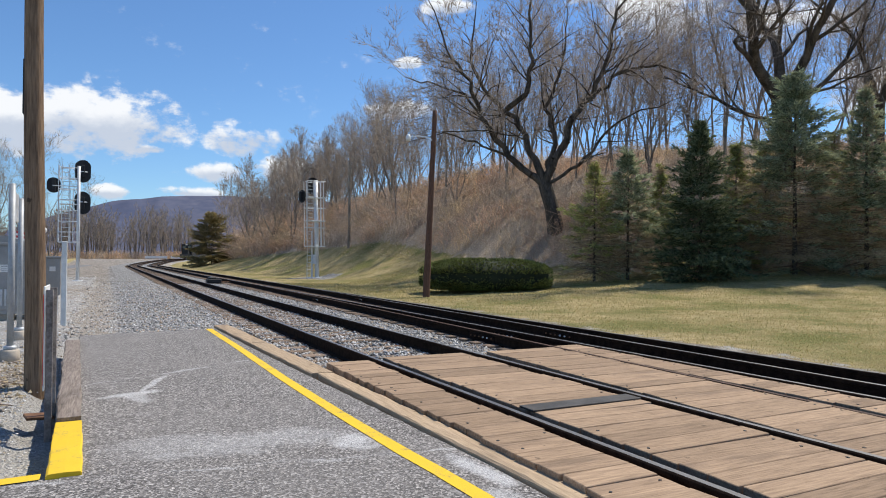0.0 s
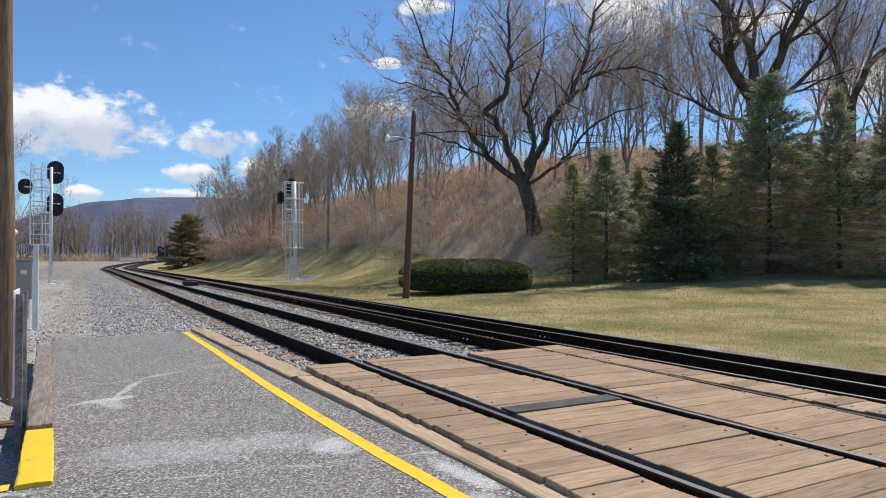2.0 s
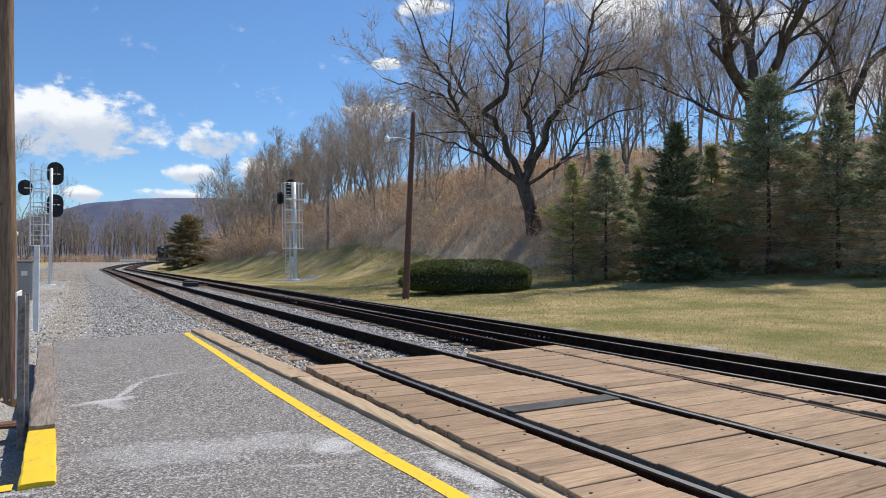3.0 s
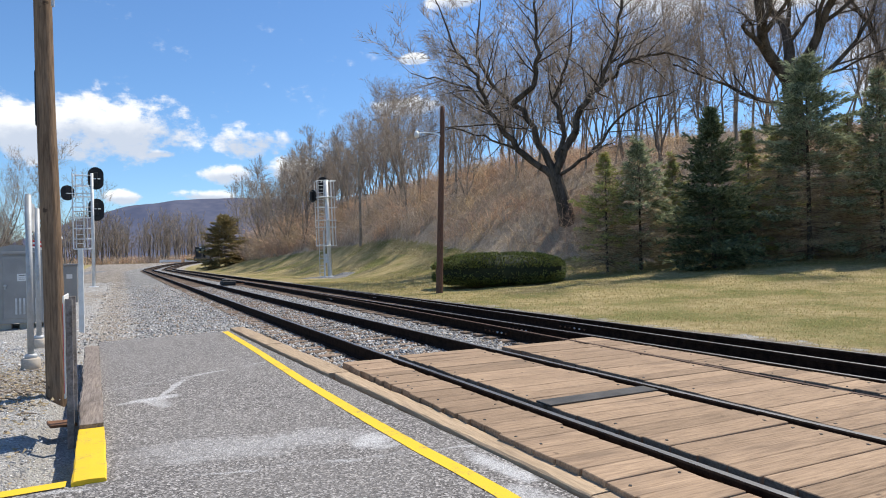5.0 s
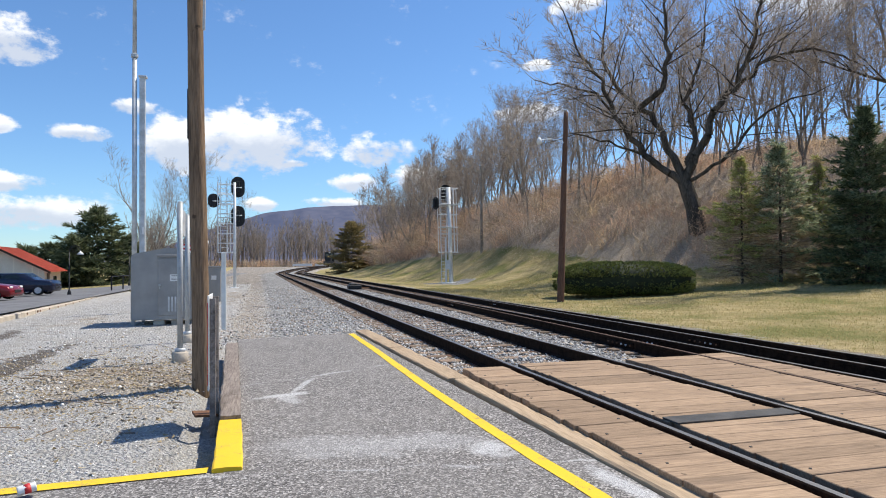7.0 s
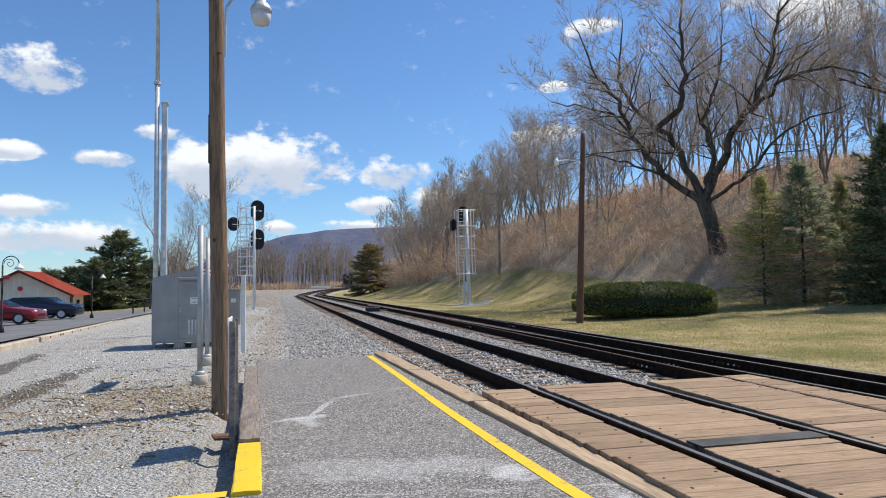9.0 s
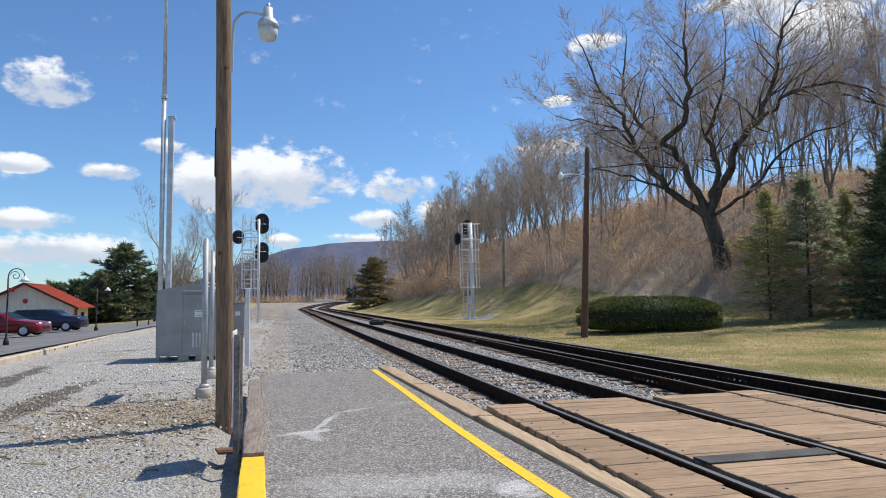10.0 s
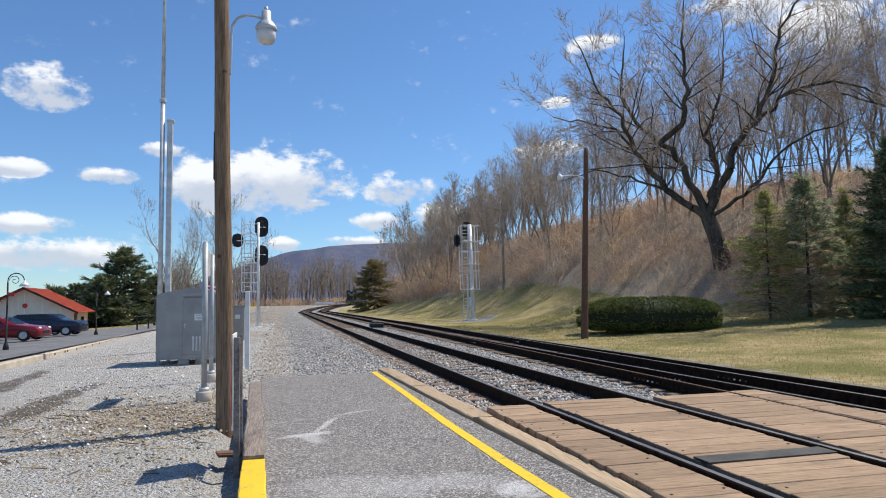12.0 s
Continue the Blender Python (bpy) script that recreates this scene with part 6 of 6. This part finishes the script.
def build_hilltop_house():
    t = thing("hilltop_house", (66, 76, 12.6), "long low house with a tan roof on the hilltop", "house", turn=-42)
    bm = B()
    box(bm, (-12, 0, -4), (12, 8, 2.2))
    part("wall", bm, M_siding, t)
    bm = B()
    prof = ((-0.8, 2.1), (4.0, 4.6), (8.8, 2.1))
    a = [bm.verts.new((-12.8, y, z)) for y, z in prof]
    b = [bm.verts.new((12.8, y, z)) for y, z in prof]
    bm.faces.new(a)
    bm.faces.new(list(reversed(b)))
    for i in range(3):
        j = (i + 1) % 3
        bm.faces.new((a[i], a[j], b[j], b[i]))
    bmesh.ops.recalc_face_normals(bm, faces=bm.faces)
    part("roof", bm, M_siding_roof, t, "tan shingle roof")
    for x in (-9, -5, -1, 3, 7):
        bm = B()
        box(bm, (x, -0.05, 0.3), (x + 1.4, 0.0, 1.6))
        part("window", bm, M_carglass, t)


M_siding_roof = mottled("tan_shingle", (0.22, 0.17, 0.13), (0.30, 0.24, 0.19), 1, 12, 0.9)
build_hilltop_house()

# ---- loose stone, grass and litter ----
def stones(name, P, size, mat, label, seed):
    g = np.random.RandomState(seed)
    n = len(P)
    octa = np.array([(1, 0, 0), (-1, 0, 0), (0, 1, 0), (0, -1, 0), (0, 0, 1), (0, 0, -1)], float)
    tri = np.array([(0, 2, 4), (2, 1, 4), (1, 3, 4), (3, 0, 4), (2, 0, 5), (1, 2, 5), (3, 1, 5), (0, 3, 5)])
    a = g.uniform(0, 2 * math.pi, n)
    s = size * g.uniform(0.5, 1.35, n)
    v = octa[None] * g.uniform(0.6, 1.25, (n, 6, 1)) + g.normal(0, 0.22, (n, 6, 3))
    v *= s[:, None, None] * np.array([1, 0.85, 0.65])
    c, sn = np.cos(a)[:, None], np.sin(a)[:, None]
    x, y = v[..., 0] * c - v[..., 1] * sn, v[..., 0] * sn + v[..., 1] * c
    v = np.stack([x, y, v[..., 2]], 2) + P[:, None]
    f = (tri[None] + (np.arange(n) * 6)[:, None, None]).reshape(-1, 3)
    tagged(tri_mesh(name, v.reshape(-1, 3), f, mat), label, "stones", kind="stuff")


def stone_mat(name, c1, c2, c3):
    def build(k, co):
        isl = k.n("ShaderNodeNewGeometry").outputs["Random Per Island"]
        col = k.mix(isl, rgb(c1), rgb(c2))
        return k.mix(k.step(k.math("FRACT", k.math("MULTIPLY", isl, 17.3)), 0.8, 0.9), col, rgb(c3)), k.noise(co, 60, 3), None
    return surface(name, build, 0.9, bump=(0.4, 0.004), spec=0.2)


M_ballast = stone_mat("ballast_stone", (0.10, 0.10, 0.10), (0.62, 0.61, 0.59), (0.42, 0.33, 0.24))
M_gravel = stone_mat("yard_gravel", (0.28, 0.27, 0.255), (0.88, 0.86, 0.83), (0.48, 0.39, 0.28))
g = np.random.RandomState(12)


def scatter(n, x0, x1, y0, y1, lift=0.0, power=1.6):
    u = g.uniform(0, 1, n) ** power
    y = y0 + (y1 - y0) * u
    x = g.uniform(x0, x1, n)
    z = np.array([land(a, b) for a, b in zip(x, y)]) + lift
    return np.stack([x, y, z], 1)


def verge(n):
    """The shoulder of the ballast, thinning out into the yard."""
    p = scatter(n, -1, 0, 14.1, 50)
    p[:, 0] = -0.5 - np.abs(g.normal(0, 1.5, n))
    p[:, 2] = [land(a, b) for a, b in p[:, :2]]
    return p


stones("ballast", np.concatenate([scatter(5000, -0.85, -0.08, 8.4, 40, 0.02), verge(13000), scatter(7000, 0.06, 1.44, 8.5, 42, 0.03), scatter(11000, 1.56, 3.5, 8.4, 44), scatter(3000, 3.6, 5.0, 8, 45), scatter(5000, 5.15, 6.4, 3, 45, 0.0, 1.2)]),
       0.035, M_ballast, "grey crushed-stone ballast between the rails", 1)
stones("gravel", np.concatenate([scatter(13000, -9.5, -3.75, 5.1, 20, 0.0, 1.3), scatter(3500, -10, -3.4, 20, 36, 0, 1.2), scatter(3000, -4.2, -2.4, 13.9, 26)]), 0.012, M_gravel, "loose pale gravel of the yard", 2)
stones("rubble", np.concatenate([scatter(420, -7.5, -3.8, 8.0, 18, 0.01, 1.0), scatter(2600, -8.5, -1.7, 17, 62, 0.0, 1.2)]), 0.03, M_gravel, "larger loose stones in the yard", 3)


def build_lawn():
    n = 70000
    u = g.uniform(0, 1, n)
    y = 3 + 42 * g.uniform(0, 1, n) ** 1.2
    foot = np.interp(y, FOOT_Y, FOOT_X)
    x = 7.1 + (np.minimum(foot, 34) - 7.1) * u
    z = np.array([land(a, b) for a, b in zip(x, y)])
    h = g.uniform(0.02, 0.065, n)
    a = g.uniform(0, 2 * math.pi, n)
    w = 0.006 + 0.0006 * y
    base = np.stack([x, y, z - 0.005], 1)
    s = np.stack([np.cos(a) * w, np.sin(a) * w, np.zeros(n)], 1)
    top = base + np.stack([g.normal(0, 0.03, n), g.normal(0, 0.03, n), h], 1)
    v = np.stack([base - s, base + s, top], 1).reshape(-1, 3)
    tagged(tri_mesh("lawn_grass", v, np.arange(n * 3).reshape(-1, 3), M_blade), "short dry yellow-green lawn grass", "grass", kind="stuff")
    n = 22000
    y = g.uniform(10, 64, n)
    x = np.interp(y, FOOT_Y, FOOT_X) - 1.5 + np.abs(g.normal(0, 6, n))
    z = np.array([land(a, b) for a, b in zip(x, y)]) + 0.02
    c = np.stack([x, y, z], 1)
    d = g.normal(0, 0.06, (n, 3, 3)) * np.array([1, 1, 0.4])
    tagged(tri_mesh("fallen_leaves", (c[:, None] + d).reshape(-1, 3), np.arange(n * 3).reshape(-1, 3), M_fern), "fallen brown leaves along the foot of the bank", "leaves", kind="stuff")


build_lawn()


def build_debris():
    """Dead leaves, bark and twigs blown over the rough part of the yard."""
    n = 5200
    x = -4.0 - np.abs(g.normal(0, 2.2, n))
    y = 10.3 + g.normal(0, 1.7, n) + 0.12 * (x + 4)
    z = np.array([land(a, b) for a, b in zip(x, y)]) + 0.008
    c = np.stack([x, y, z], 1)
    d = g.normal(0, 0.02, (n, 3, 3)) * np.array([1, 1, 0.5])
    tagged(tri_mesh("yard_leaves", (c[:, None] + d).reshape(-1, 3), np.arange(n * 3).reshape(-1, 3), M_fern), "brown leaf scraps on the rough gravel", "leaves", kind="stuff")
    n = 150
    x = -4.0 - np.abs(g.normal(0, 2.0, n))
    y = 10.2 + g.normal(0, 1.5, n)
    z = np.array([land(a, b) for a, b in zip(x, y)]) + 0.012
    p = np.stack([x, y, z], 1)
    a = g.uniform(0, 6.28, n)
    l = g.uniform(0.05, 0.26, n)
    q = p + np.stack([np.cos(a) * l, np.sin(a) * l, g.uniform(0, 0.05, n)], 1)
    r = g.uniform(0.003, 0.009, n)
    v, f = tubes(np.column_stack([p, q, r, r * 0.6]), 4)
    tagged(tri_mesh("fallen_twigs", v, f, M_dead), "dry sticks lying on the yard gravel", "twigs", kind="stuff")
    n = 600
    p = np.stack([-4.1 - np.abs(g.normal(0, 1.9, n)), 10.2 + g.normal(0, 1.3, n), np.zeros(n)], 1)
    p[:, 2] = [land(a, b) + 0.008 for a, b in p[:, :2]]
    stones("clods", p, 0.028, M_clod, "dark lumps of earth in the yard", 5)


M_clod = stone_mat("earth_clod", (0.17, 0.145, 0.12), (0.48, 0.425, 0.355), (0.55, 0.50, 0.44))
build_debris()


def build_paper_cup():
    bm = B()
    lathe(bm, ((0.028, 0.0), (0.03, 0.004), (0.042, 0.095), (0.045, 0.1), (0.04, 0.096)), 16)
    for v in bm.verts:
        v.co.x *= 1 - 0.35 * max(0.0, v.co.z / 0.1) + 0.1 * noise.noise(v.co * 40)
    cup = mesh_object("paper_cup", bm, M_cup, True)
    cup.matrix_world = pose(-4.70, 4.74, -0.038, 0, 82, 25)
    tagged(cup, "crushed white paper cup lying on the yellow line", "paper cup")
    bm = B()
    lathe(bm, ((0.0345, 0.035), (0.0405, 0.07), (0.0385, 0.07)), 16)
    for v in bm.verts:
        v.co.x *= 1 - 0.35 * max(0.0, v.co.z / 0.1) + 0.1 * noise.noise(v.co * 40)
    part("printed_band", bm, M_red_sign, cup, "red printed band", True)


M_cup = plain("white_paper", (0.80, 0.79, 0.77), 0.7)
build_paper_cup()
